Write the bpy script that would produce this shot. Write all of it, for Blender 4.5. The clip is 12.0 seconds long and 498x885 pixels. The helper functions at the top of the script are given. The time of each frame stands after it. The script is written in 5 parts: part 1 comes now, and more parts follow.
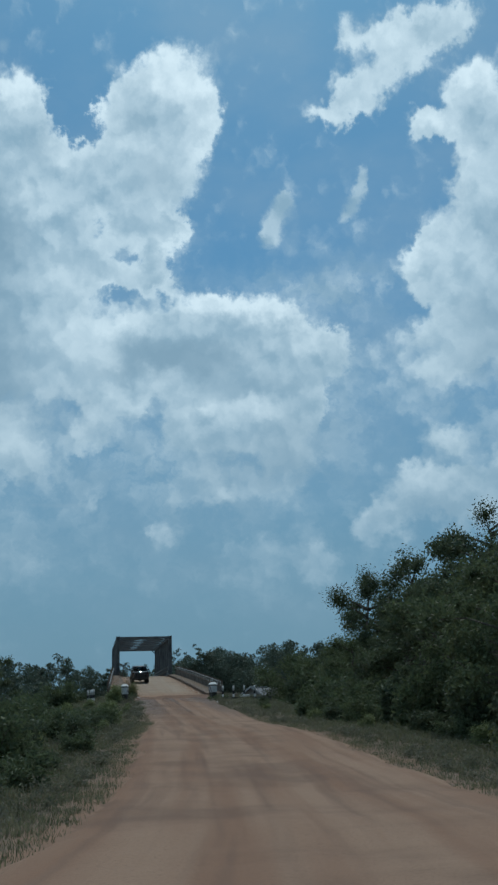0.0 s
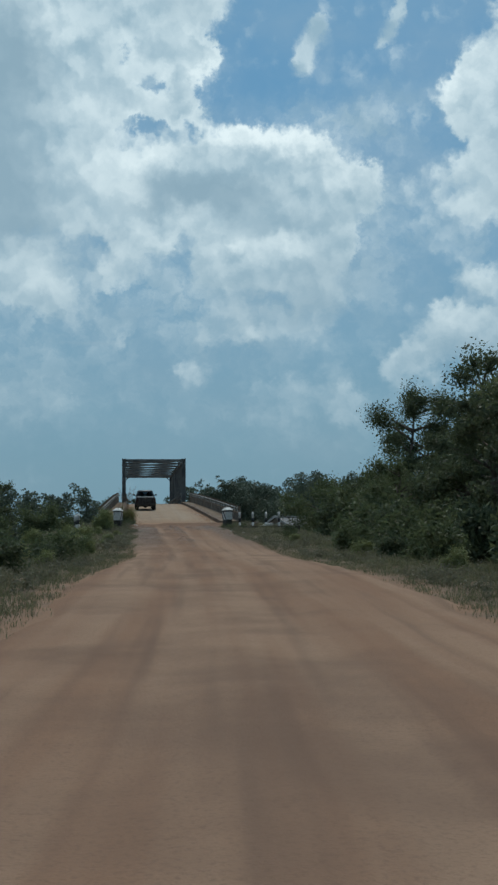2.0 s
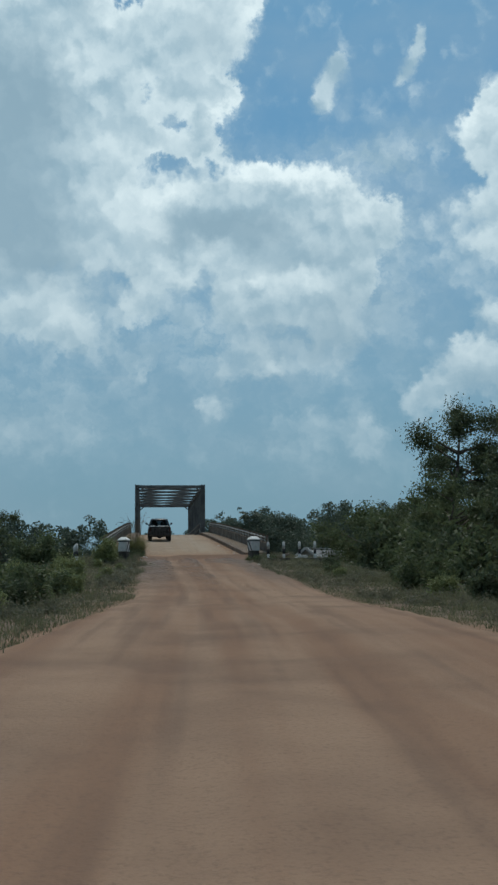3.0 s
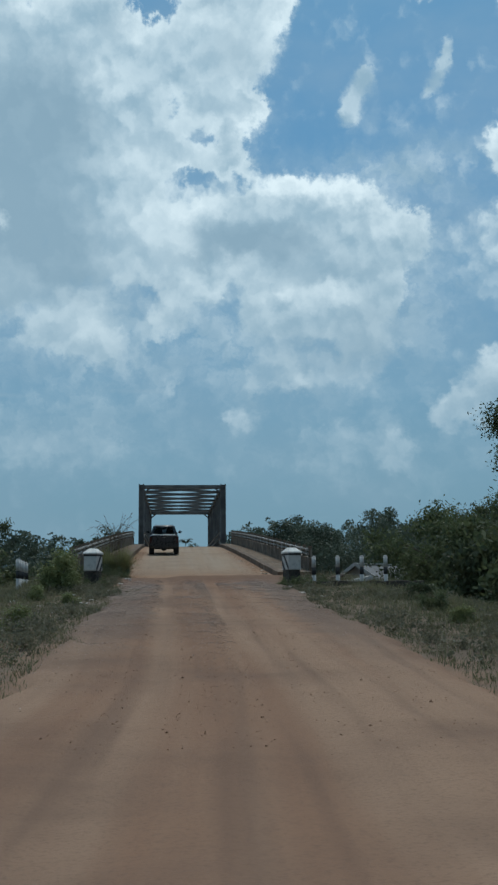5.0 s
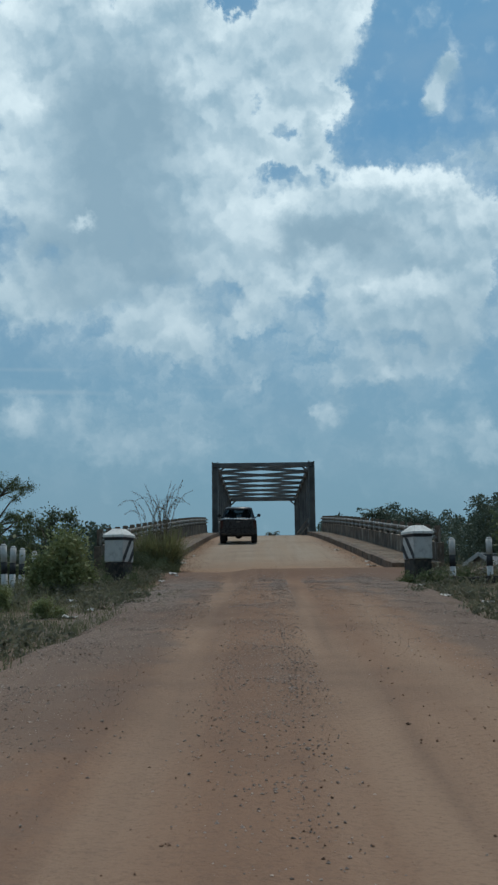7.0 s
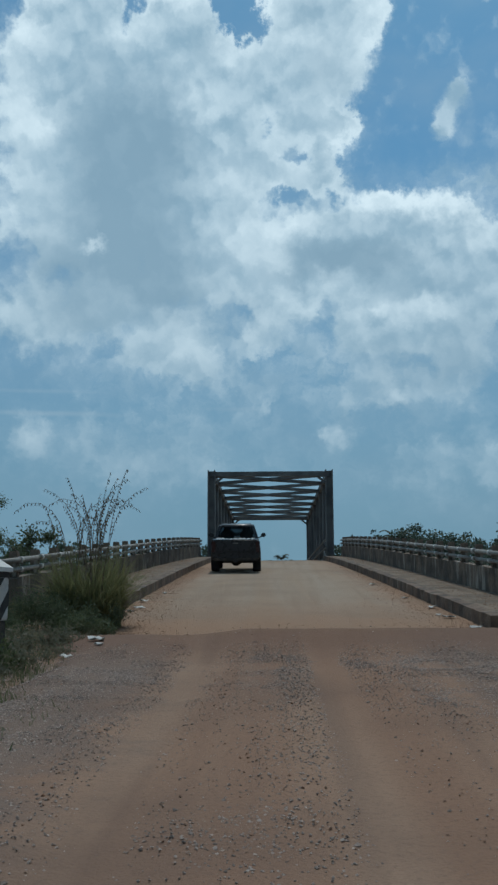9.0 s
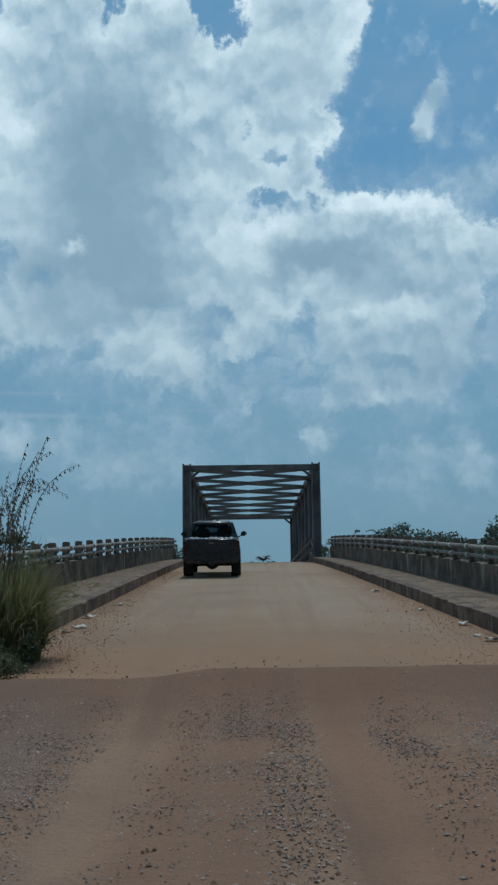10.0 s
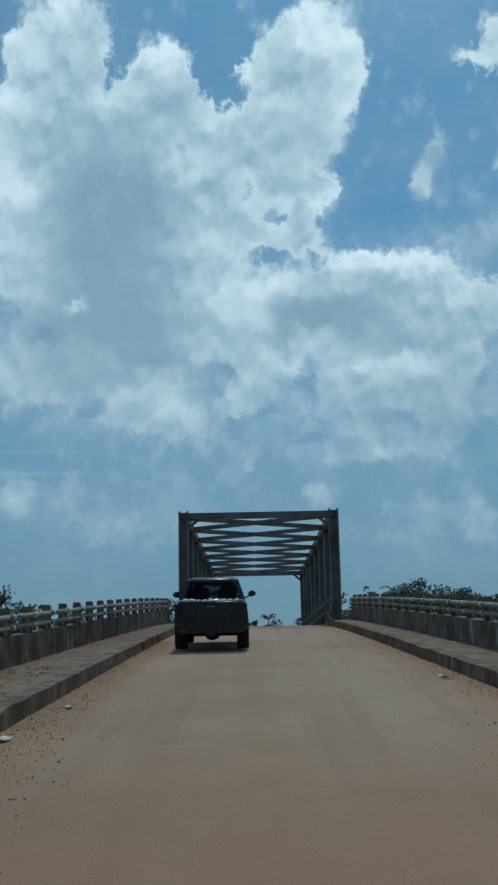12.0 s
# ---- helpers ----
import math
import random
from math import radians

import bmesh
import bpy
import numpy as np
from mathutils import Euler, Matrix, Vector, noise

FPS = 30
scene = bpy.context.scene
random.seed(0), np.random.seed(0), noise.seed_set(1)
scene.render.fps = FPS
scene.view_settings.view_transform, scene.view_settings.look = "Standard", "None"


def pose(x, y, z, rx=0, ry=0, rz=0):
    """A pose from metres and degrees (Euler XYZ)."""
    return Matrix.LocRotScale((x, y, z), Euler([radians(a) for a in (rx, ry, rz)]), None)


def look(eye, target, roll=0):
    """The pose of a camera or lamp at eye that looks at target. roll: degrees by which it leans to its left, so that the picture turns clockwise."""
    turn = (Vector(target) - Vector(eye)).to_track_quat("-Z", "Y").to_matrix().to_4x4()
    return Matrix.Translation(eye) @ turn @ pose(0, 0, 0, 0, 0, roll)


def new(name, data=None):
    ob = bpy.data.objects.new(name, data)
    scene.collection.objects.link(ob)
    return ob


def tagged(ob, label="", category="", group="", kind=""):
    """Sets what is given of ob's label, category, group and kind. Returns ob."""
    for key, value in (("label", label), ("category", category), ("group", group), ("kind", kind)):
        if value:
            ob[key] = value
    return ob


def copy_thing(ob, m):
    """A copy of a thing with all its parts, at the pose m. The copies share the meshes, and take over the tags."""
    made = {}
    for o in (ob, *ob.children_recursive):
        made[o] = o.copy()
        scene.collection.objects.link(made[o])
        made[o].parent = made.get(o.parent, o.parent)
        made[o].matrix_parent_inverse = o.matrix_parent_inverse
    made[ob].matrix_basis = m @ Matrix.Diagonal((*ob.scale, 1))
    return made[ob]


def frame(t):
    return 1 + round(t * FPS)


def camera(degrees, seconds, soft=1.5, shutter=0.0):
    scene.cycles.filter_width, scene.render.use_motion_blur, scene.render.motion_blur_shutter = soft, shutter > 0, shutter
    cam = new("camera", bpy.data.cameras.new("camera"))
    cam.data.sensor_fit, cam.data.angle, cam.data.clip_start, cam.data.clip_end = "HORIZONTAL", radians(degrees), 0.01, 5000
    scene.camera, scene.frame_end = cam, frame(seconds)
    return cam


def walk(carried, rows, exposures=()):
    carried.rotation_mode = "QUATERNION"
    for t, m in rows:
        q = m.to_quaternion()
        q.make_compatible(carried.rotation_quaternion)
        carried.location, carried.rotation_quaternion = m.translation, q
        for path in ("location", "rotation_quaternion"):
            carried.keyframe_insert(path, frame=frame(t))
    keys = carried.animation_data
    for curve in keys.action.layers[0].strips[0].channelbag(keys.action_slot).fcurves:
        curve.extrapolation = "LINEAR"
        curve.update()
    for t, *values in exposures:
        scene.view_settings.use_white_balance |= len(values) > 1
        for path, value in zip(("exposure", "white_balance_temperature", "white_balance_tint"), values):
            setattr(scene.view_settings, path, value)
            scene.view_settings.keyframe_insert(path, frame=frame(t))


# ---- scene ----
cam = camera(26.8, 12.0, soft=2.5)


def aim(x, y, z, yaw, pitch, roll):
    """Pose of the camera from its place, heading, upward tilt and lean."""
    a, p = radians(yaw), radians(pitch)
    way = Vector((-math.sin(a) * math.cos(p), math.cos(a) * math.cos(p), math.sin(p)))
    eye = Vector((x, y, z))
    return look(eye, eye + way, roll)


PATH = [
    (0, -6.3, -134.31, -3.16, -8.59, 13.95, -1.42),
    (0.5, -5.49, -129.56, -3.21, -10.45, 7.15, 1.01),
    (1, -4.61, -124.89, -3.28, -10.05, 7.71, -0.4),
    (1.5, -3.92, -120.15, -3.37, -8.97, 6.78, -1.62),
    (2, -3.34, -115.27, -3.47, -6.88, 5.18, -0.52),
    (2.5, -2.96, -110.02, -3.61, -4.07, 5.31, -0.48),
    (2.7, -2.82, -107.8, -3.57, -5.42, 5.96, -0.44),
    (4.3, -1.2, -89.6, -2.98, -6.13, 8.69, -0.55),
    (4.5, -1.04, -87.78, -2.91, -5.22, 6.96, -1.21),
    (5, -0.78, -83.83, -2.83, -4.21, 7.78, -0.44),
    (5.5, -0.49, -80.29, -2.75, -4.8, 6.8, 0.66),
    (6, -0.2, -77.18, -2.68, -3.68, 7.37, -0.27),
    (6.5, -0.09, -74.04, -2.67, -0.58, 6.48, 1.56),
    (7, -0.19, -70.66, -2.75, 0.61, 7.53, -0.63),
    (7.2, -0.18, -69.3, -2.7, 0.32, 9.21, 0.66),
    (8.8, -0.07, -59.1, -2.12, 0.97, 9.81, -0.54),
    (9, -0.06, -57.87, -2.07, 1.1, 8.75, -0.25),
    (9.5, -0.07, -55.03, -1.96, 0.43, 9.26, 0.15),
    (10, -0.04, -52.68, -1.83, 0.06, 8.82, -0.69),
    (10.5, -0.06, -50.57, -1.67, -0.07, 9.87, -0.75),
    (11, -0.19, -48.67, -1.51, -0.14, 10.52, -1.25),
    (11.5, -0.13, -46.94, -1.39, -0.54, 9.22, -1.75),
    (12, -0.22, -45.35, -1.26, 0.16, 11.91, -1.11),
]
walk(cam, [(row[0], aim(*row[1:])) for row in PATH],
     exposures=[(0, -0.14, 6050, 8), (1, -0.05, 6200, 9), (2, 0.03, 6600, 10), (2.7, 0.05, 6650, 10), (4.5, 0.0, 6350, 10), (7, 0.0, 6400, 10),
                (9, -0.1, 6150, 9), (11.5, -0.12, 6150, 8), (12, -0.16, 6000, 5)])

# ---- light ----
SUN_EL, SUN_AZ = 64.0, 12.0   # degrees: height, and heading clockwise from the road's direction (+y)

sun = new("sun", bpy.data.lights.new("sun", "SUN"))
sun.data.energy, sun.data.angle, sun.data.color = 1.6, radians(0.6), (1.0, 0.95, 0.87)
sun_from = Vector((math.sin(radians(SUN_AZ)) * math.cos(radians(SUN_EL)),
                   math.cos(radians(SUN_AZ)) * math.cos(radians(SUN_EL)), math.sin(radians(SUN_EL))))
sun.matrix_world = look(sun_from * 400, (0, 0, 0))


class Net:
    """A small builder of node trees."""

    def __init__(self, tree):
        self.tree = tree

    def node(self, kind, ins=None, **props):
        n = self.tree.nodes.new(kind)
        for k, v in props.items():
            setattr(n, k, v)
        for k, v in (ins or {}).items():
            if isinstance(v, bpy.types.NodeSocket):
                self.tree.links.new(v, n.inputs[k])
            else:
                n.inputs[k].default_value = v
        return n

    def math(self, op, a, b=0.0, c=0.0, clamp=False):
        return self.node("ShaderNodeMath", {0: a, 1: b, 2: c}, operation=op, use_clamp=clamp).outputs[0]

    def vec(self, op, a, b=(0, 0, 0), c=None):
        n = self.node("ShaderNodeVectorMath", {0: a, 1: b}, operation=op)
        return n.outputs["Value" if op in ("LENGTH", "DISTANCE", "DOT_PRODUCT") else "Vector"]

    def noise(self, vector, scale, detail=4.0, rough=0.55, dist=0.0, colour=False):
        n = self.node("ShaderNodeTexNoise", {"Vector": vector, "Scale": scale, "Detail": detail, "Roughness": rough, "Distortion": dist})
        return n.outputs["Color" if colour else "Fac"]

    def ramp(self, value, lo, hi, a=0.0, b=1.0, smooth=True):
        return self.node("ShaderNodeMapRange", {0: value, 1: lo, 2: hi, 3: a, 4: b},
                         interpolation_type="SMOOTHSTEP" if smooth else "LINEAR").outputs[0]

    def mix(self, fac, a, b, mode="MIX"):
        n = self.node("ShaderNodeMix", {0: fac, 6: a, 7: b}, data_type="RGBA", blend_type=mode)
        return n.outputs[2]


def rgb(r, g, b):
    return (r, g, b, 1.0)


# ---- sky: clear-sky gradient with cumulus standing over the road's end ----
# cloud banks, each: heading, height, half width, half height (degrees), weight
# the towering cumulus: its heads and their gaps
TOWER_TOPS = [
    (-11, 32.4, 2.49, 2.27, 1),
    (-12.6, 31.5, 1.7, 1.61, 1),
    (-9.6, 33, 1.51, 1.65, 1),
    (-11.2, 29, 3.75, 3.06, 1),
    (-4.5, 31.4, 1.77, 1.7, 1),
    (-6.2, 30.4, 1.68, 1.25, 1),
    (-4.6, 28.4, 4.02, 2.55, 1),
    (1.5, 31.3, 1.88, 1.98, 1),
    (4.4, 32.3, 2.45, 2.38, 1),
    (6.1, 31.1, 1.28, 1.7, 1),
    (3.6, 28.9, 2.86, 2.26, 1),
    (-0.2, 28.5, 2.7, 1.65, 1),
]
# its body and ragged flank
TOWER_BODY = [
    (-11.1, 25.5, 4.82, 3.73, 1),
    (-5.2, 25.1, 4.12, 3.8, 1),
    (-0.6, 25.7, 3.66, 2.63, 0.75),
    (2.9, 25.5, 1.83, 1.69, 0.95),
    (4.3, 25.7, 0.93, 0.7, 0.9),
    (3.3, 23.5, 0.86, 1.36, 0.75),
    (-9.4, 20.6, 6.35, 3.58, 1),
    (-2.1, 22.5, 3.12, 2.09, 0.8),
    (-3.3, 19.5, 2.92, 3.04, 1),
    (1.7, 22.9, 2.3, 0.77, 0.7),
    (3.3, 22.3, 1.31, 0.9, 0.45),
    (-12.8, 15.6, 3.67, 1.81, 0.55),
    (-7.1, 16.4, 3.8, 1.83, 0.55),
]
# the lower bank before it, flat below
SHOULDER = [
    (5.9, 20.7, 2.2, 1.44, 1),
    (8.4, 20.5, 2.55, 1.55, 1),
    (11.1, 19.4, 1.94, 1.49, 1),
    (13.4, 18.8, 1.23, 1.12, 1),
    (2.6, 19.7, 2.6, 1.82, 1),
    (6.7, 18, 5.41, 2.43, 1),
    (10.8, 17.1, 2.8, 2.41, 1),
    (0.3, 17.9, 2.42, 2.14, 1),
    (8.2, 15.4, 3.76, 1.52, 1),
    (5.6, 14.8, 2.53, 1.23, 0.8),
    (10.2, 15.5, 2.48, 1.51, 0.9),
    (1.2, 16.3, 1.93, 1.23, 0.6),
    (-4.6, 13.9, 2.22, 1.6, 0.8),
    (-6.7, 13.5, 1.57, 0.98, 0.65),
    (-0.5, 14.3, 1.59, 1.3, 0.75),
    (-3.3, 12.5, 1.9, 1.08, 0.4),
]
# small heaps low over the horizon
SHELF = [
    (8, 12.7, 3.72, 1.84, 0.45),
    (6.6, 11.2, 0.93, 0.92, 0.6),
    (11.1, 12.7, 1.83, 1.82, 0.45),
    (-0.2, 11.2, 0.82, 0.74, 0.55),
    (3.5, 9.2, 1.12, 1.05, 0.65),
    (4.5, 11.6, 0.5, 1.23, 0.45),
    (-13, 8.7, 1.49, 1.5, 0.55),
    (-8.2, 7.9, 1.83, 1.53, 0.42),
    (-5.1, 7.6, 2.47, 1.53, 0.42),
    (9.9, 7.2, 2.41, 1.36, 0.5),
    (12.6, 7.3, 1.24, 1.26, 0.55),
    (-10.2, 9, 0.79, 1.22, 0.42),
    (-9.3, 14.8, 4.98, 1.22, 0.35),
]
# banks to the right, and the loose roll above them
BANKS_BESIDE = [
    (14.3, 31.1, 1.37, 0.73, 0.85),
    (16, 32.2, 1.57, 1.22, 1),
    (18.2, 33.9, 2.05, 1.48, 1),
    (20.9, 34.9, 2.19, 1.26, 1),
    (15.8, 34.9, 1.04, 1.07, 0.55),
    (20.2, 30.2, 1.58, 0.78, 1),
    (23, 31, 1.95, 1.91, 1),
    (23.3, 27.5, 2.23, 3.1, 1),
    (19.6, 22.9, 1.86, 1.83, 1),
    (22.2, 23.3, 2.83, 3.5, 1),
    (20.6, 19.3, 2.5, 2.39, 0.75),
    (24.6, 21.5, 2.44, 5.81, 0.9),
    (18.5, 11.1, 2.44, 1.46, 0.9),
    (15.9, 9.4, 1.84, 1.22, 0.85),
    (19.9, 13.5, 1.84, 0.91, 0.6),
    (20.8, 10.1, 2.1, 1.8, 0.85),
    (23.6, 11.4, 2.35, 2.38, 0.7),
    (17, 17.7, 5.06, 1.83, 0.3),
    (26.6, 33.6, 1.91, 1.04, 0.5),
]
# thin cloud that joins the banks
VEILS = [
    (-10, 15.4, 8.05, 3.04, 0.65),
    (0.2, 14.8, 7, 3.08, 0.45),
    (9.3, 13.5, 5.86, 3.65, 0.75),
    (-6.2, 8.4, 8.59, 2.76, 0.55),
    (10.2, 7.1, 5.99, 2.11, 0.55),
    (-3.7, 12.1, 6.28, 1.85, 0.35),
    (1, 23.3, 3.96, 2.97, 0.55),
    (12.3, 22, 4.07, 1.32, 0.4),
    (5.1, 11.3, 2.81, 2.15, 0.35),
    (14, 21.9, 7.16, 1.81, 0.3),
    (18.2, 16.7, 6.25, 2.43, 0.4),
    (22.4, 14, 3.61, 3, 0.4),
]
# blue that shows through torn places
GAPS = [
    (2.3, 26.9, 0.74, 0.2, 0.5),
    (1.8, 23.9, 0.93, 0.3, 0.42),
    (1.3, 21.8, 0.92, 0.3, 0.42),
    (3.7, 21.7, 0.33, 0.48, 0.4),
    (0, 25.5, 0.4, 0.58, 0.45),
    (1.1, 26, 0.53, 0.41, 0.35),
    (-2.5, 24, 0.4, 0.59, 0.25),
    (-1.4, 24.5, 0.33, 0.29, 0.3),
    (0.8, 12.5, 2.85, 0.99, 0.4),
    (-12.1, 12.2, 2.73, 0.79, 0.45),
    (1.8, 9.4, 1.44, 1.05, 0.4),
    (13.2, 15.4, 0.67, 1.8, 0.4),
    (4.9, 12.8, 0.69, 0.68, 0.25),
    (-8.1, 31, 0.47, 0.82, 0.5),
    (-1.4, 31.4, 1.54, 1.65, 0.9),
]
# sunlit heads of the tower
BRIGHT_HEADS = [
    (-11, 33.8, 2.01, 1.05, 0.9),
    (-13.2, 32, 1.31, 1.07, 0.8),
    (-4.5, 32.3, 1.37, 1.14, 1),
    (-6.2, 31.5, 1.35, 0.55, 0.8),
    (-7.9, 30.1, 1.34, 0.61, 0.7),
    (-0.1, 31.9, 1.1, 1.37, 0.9),
    (4.4, 33.4, 2.4, 1.39, 1),
    (6.4, 31.6, 1.22, 1.96, 0.9),
    (1.2, 29.9, 2.03, 0.78, 0.8),
    (-3.6, 26.6, 1.67, 0.87, 0.55),
    (-13, 25.2, 1.59, 1.15, 0.7),
    (-13.8, 27.8, 1.28, 1.11, 0.5),
    (5.6, 30, 1.34, 1.11, 0.4),
    (-1.8, 29.1, 1.69, 0.79, 0.8),
    (-13.8, 29.8, 1.29, 0.82, 0.6),
    (4.1, 25.1, 0.99, 1.17, 0.5),
    (1.4, 24.8, 1.99, 0.73, 0.4),
    (-2.3, 22.8, 1.65, 1.19, 0.5),
]
# sunlit tops of the lower banks
BRIGHT_BANKS = [
    (5.9, 21.5, 1.94, 0.72, 1),
    (8.2, 21.5, 1.93, 0.71, 0.95),
    (10.7, 20.8, 1.58, 0.71, 0.85),
    (12.2, 19.4, 0.99, 0.83, 0.7),
    (0.3, 18.4, 1.36, 1.22, 0.8),
    (-1.5, 19.7, 1.63, 1.52, 0.5),
    (1.3, 20.2, 1.96, 0.85, 0.75),
    (6.3, 15.8, 1.46, 0.55, 0.9),
    (9.4, 15.9, 1.56, 0.55, 0.8),
    (1.8, 16.3, 1.6, 0.55, 0.6),
    (-10, 19.2, 0.88, 0.27, 0.9),
    (-4.6, 14.2, 1.9, 1.17, 0.5),
    (-0.5, 14.8, 1.28, 0.74, 0.5),
    (6.6, 11.3, 0.68, 0.61, 0.6),
    (3.5, 9.5, 0.81, 0.62, 0.8),
    (-0.2, 11.4, 0.57, 0.5, 0.5),
    (-13.2, 9.2, 1.19, 0.66, 0.6),
    (12.5, 7.7, 0.95, 0.66, 0.6),
    (9.9, 7.9, 1.51, 0.61, 0.4),
]
# sunlit tops of the banks to the right
BRIGHT_BESIDE = [
    (14.2, 31.1, 1.37, 0.62, 0.8),
    (17.9, 34.2, 2.05, 0.91, 0.8),
    (20.3, 30.3, 1.32, 0.5, 0.9),
    (23.1, 32, 1.96, 1.08, 0.8),
    (19.5, 23.5, 1.6, 0.94, 0.8),
    (18.1, 11.8, 1.84, 0.73, 0.8),
    (15.3, 10, 1.24, 0.61, 0.7),
    (19.9, 13.8, 1.53, 0.55, 0.5),
    (22.9, 26.7, 1.91, 1.71, 0.4),
    (22.2, 22.4, 1.88, 1.17, 0.4),
]
# grey bellies of the thick banks
BELLIES = [
    (-9.5, 25.6, 1.95, 2.89, 0.55),
    (-11.4, 25.5, 1.28, 1.72, 0.35),
    (-7.2, 23, 2.76, 3.55, 1),
    (-8.4, 18.6, 4.44, 1.81, 1),
    (-6.7, 25.7, 2.31, 2.03, 0.55),
    (-10.1, 21.7, 1.91, 1.78, 0.6),
    (-12.2, 17.9, 1.86, 1.2, 0.5),
    (-6.2, 17, 2.23, 1.53, 0.85),
    (-10.6, 15.7, 2.48, 1.21, 0.7),
    (4, 18.6, 3.54, 0.97, 1),
    (6.7, 18.5, 1.92, 1.15, 0.4),
    (1.2, 17.8, 1.62, 0.43, 0.5),
    (3.5, 28.2, 1.34, 1.08, 0.35),
    (2.3, 30.8, 1.02, 0.83, 0.3),
    (8.9, 16.9, 2.51, 0.73, 0.35),
    (8, 12.9, 2.8, 1.22, 0.45),
    (6.3, 9.9, 2.48, 1.11, 0.6),
    (11.2, 14.3, 1.84, 1.21, 0.35),
    (-2, 15.7, 1.92, 1.23, 0.5),
    (-3.5, 29.4, 1.01, 0.84, 0.25),
]
# grey bellies of the banks to the right
BELLIES_BESIDE = [
    (22.3, 20, 1.86, 1.78, 0.5),
    (20.9, 26.9, 0.97, 1.72, 0.35),
    (19, 9.9, 1.82, 0.91, 0.4),
    (22.1, 17.6, 1.84, 1.2, 0.5),
    (23.3, 24, 1.25, 1.74, 0.4),
    (11.4, 12.1, 2.21, 1.23, 0.4),
]
# torn scraps of cloud in the blue
WISPS = [
    (11, 27, 0.61, 0.45, 1),
    (10.8, 26.4, 0.65, 0.57, 1),
    (10.3, 25.7, 0.71, 0.69, 1),
    (10, 24.9, 0.61, 0.49, 1),
    (11.3, 24.5, 0.77, 0.81, 0.45),
    (11.7, 25.9, 0.38, 0.85, 0.3),
    (-5.8, 34.2, 0.48, 0.47, 0.5),
    (-3, 34.1, 0.35, 0.21, 0.35),
    (5.4, 25.8, 0.73, 0.29, 0.5),
    (4.8, 22.6, 0.46, 0.54, 0.5),
    (7.3, 32.9, 0.34, 0.43, 0.4),
    (13.3, 22.8, 1.56, 0.87, 0.25),
    (15.8, 27.9, 0.33, 0.58, 0.9),
    (15.5, 27.1, 0.47, 0.58, 0.9),
    (15, 26.3, 0.53, 0.59, 0.9),
    (14.5, 25.8, 0.4, 0.35, 0.6),
    (17.1, 26.9, 0.33, 0.29, 0.4),
]
# thinner shreds above the tower
SHREDS = [
    (5.7, 33.5, 0.63, 0.27, 0.6),
    (8.1, 33.9, 0.84, 0.71, 0.4),
    (6.8, 32.5, 0.42, 0.5, 0.45),
    (-5.3, 32.6, 0.46, 0.43, 0.5),
    (-3, 32.8, 0.54, 0.22, 0.35),
    (15.4, 22.4, 2.93, 1.2, 0.35),
    (12.1, 22, 1.97, 1.21, 0.35),
    (20.2, 32.9, 2.01, 0.81, 0.35),
]
# thin level streaks low on the left
STREAKS = [
    (-12, 10.2, 3.91, 0.15, 0.8),
    (-12.6, 11.4, 3.31, 0.12, 0.5),
    (-1.8, 10.6, 1.89, 0.12, 0.4),
]
world = bpy.data.worlds.new("sky")
scene.world = world
world.use_nodes = True
world.node_tree.nodes.clear()
w = Net(world.node_tree)
ray = w.node("ShaderNodeTexCoord").outputs["Generated"]
sky = w.node("ShaderNodeTexSky", sky_type="NISHITA", sun_disc=False, sun_elevation=radians(SUN_EL),
             sun_rotation=radians(SUN_AZ), altitude=0.0, air_density=1.0, dust_density=1.6, ozone_density=1.5).outputs[0]
axes = w.node("ShaderNodeSeparateXYZ", {0: ray})
heading = w.math("MULTIPLY", w.math("ARCTAN2", axes.outputs[0], axes.outputs[1]), 180 / math.pi)
height = w.math("MULTIPLY", w.math("ARCSINE", axes.outputs[2]), 180 / math.pi)
flat = w.node("ShaderNodeCombineXYZ", {0: heading, 1: height, 2: 0.0}).outputs[0]


def push(scale, detail, amount):
    """Sideways shift by noise, in degrees."""
    n = w.vec("SUBTRACT", w.noise(flat, scale, detail, 0.6, colour=True), (0.5, 0.5, 0.5))
    return w.vec("MULTIPLY", n, (amount, amount, 0.0))


# billows push the outlines of the banks in and out
swirl, curl, fray = push(0.3, 2.0, 1.6), push(1.0, 3.0, 1.7), push(2.6, 5.0, 0.95)
torn = w.vec("ADD", curl, fray)
bent = w.vec("ADD", flat, w.vec("ADD", swirl, torn))
softly = w.vec("ADD", flat, w.vec("ADD", swirl, curl))


def heap(place, banks, soft_out, soft_in):
    """Adds up the banks of a list, each fading from its middle to its rim."""
    total = None
    for az, el, half_w, half_h, weight in banks:
        away = w.vec("LENGTH", w.vec("MULTIPLY", w.vec("SUBTRACT", place, (az, el, 0.0)), (1 / half_w, 1 / half_h, 0.0)))
        bump = w.math("MULTIPLY", w.ramp(away, soft_out, soft_in), weight)
        total = bump if total is None else w.math("ADD", total, bump)
    return total


def puffs(place, scale):
    """Round heads of billows, from 0 between them to about 1 on top."""
    v = w.node("ShaderNodeTexVoronoi", {"Vector": place, "Scale": scale, "Smoothness": 0.6, "Randomness": 1.0}, feature="SMOOTH_F1", voronoi_dimensions="2D")
    return w.math("SUBTRACT", 1.0, v.outputs["Distance"])


def billow(place):
    small = w.noise(place, 0.5, 6.0, 0.52)
    return w.math("ADD", small, w.math("ADD", w.math("MULTIPLY", puffs(place, 0.5), 0.2), w.math("MULTIPLY", puffs(place, 1.3), 0.13)))


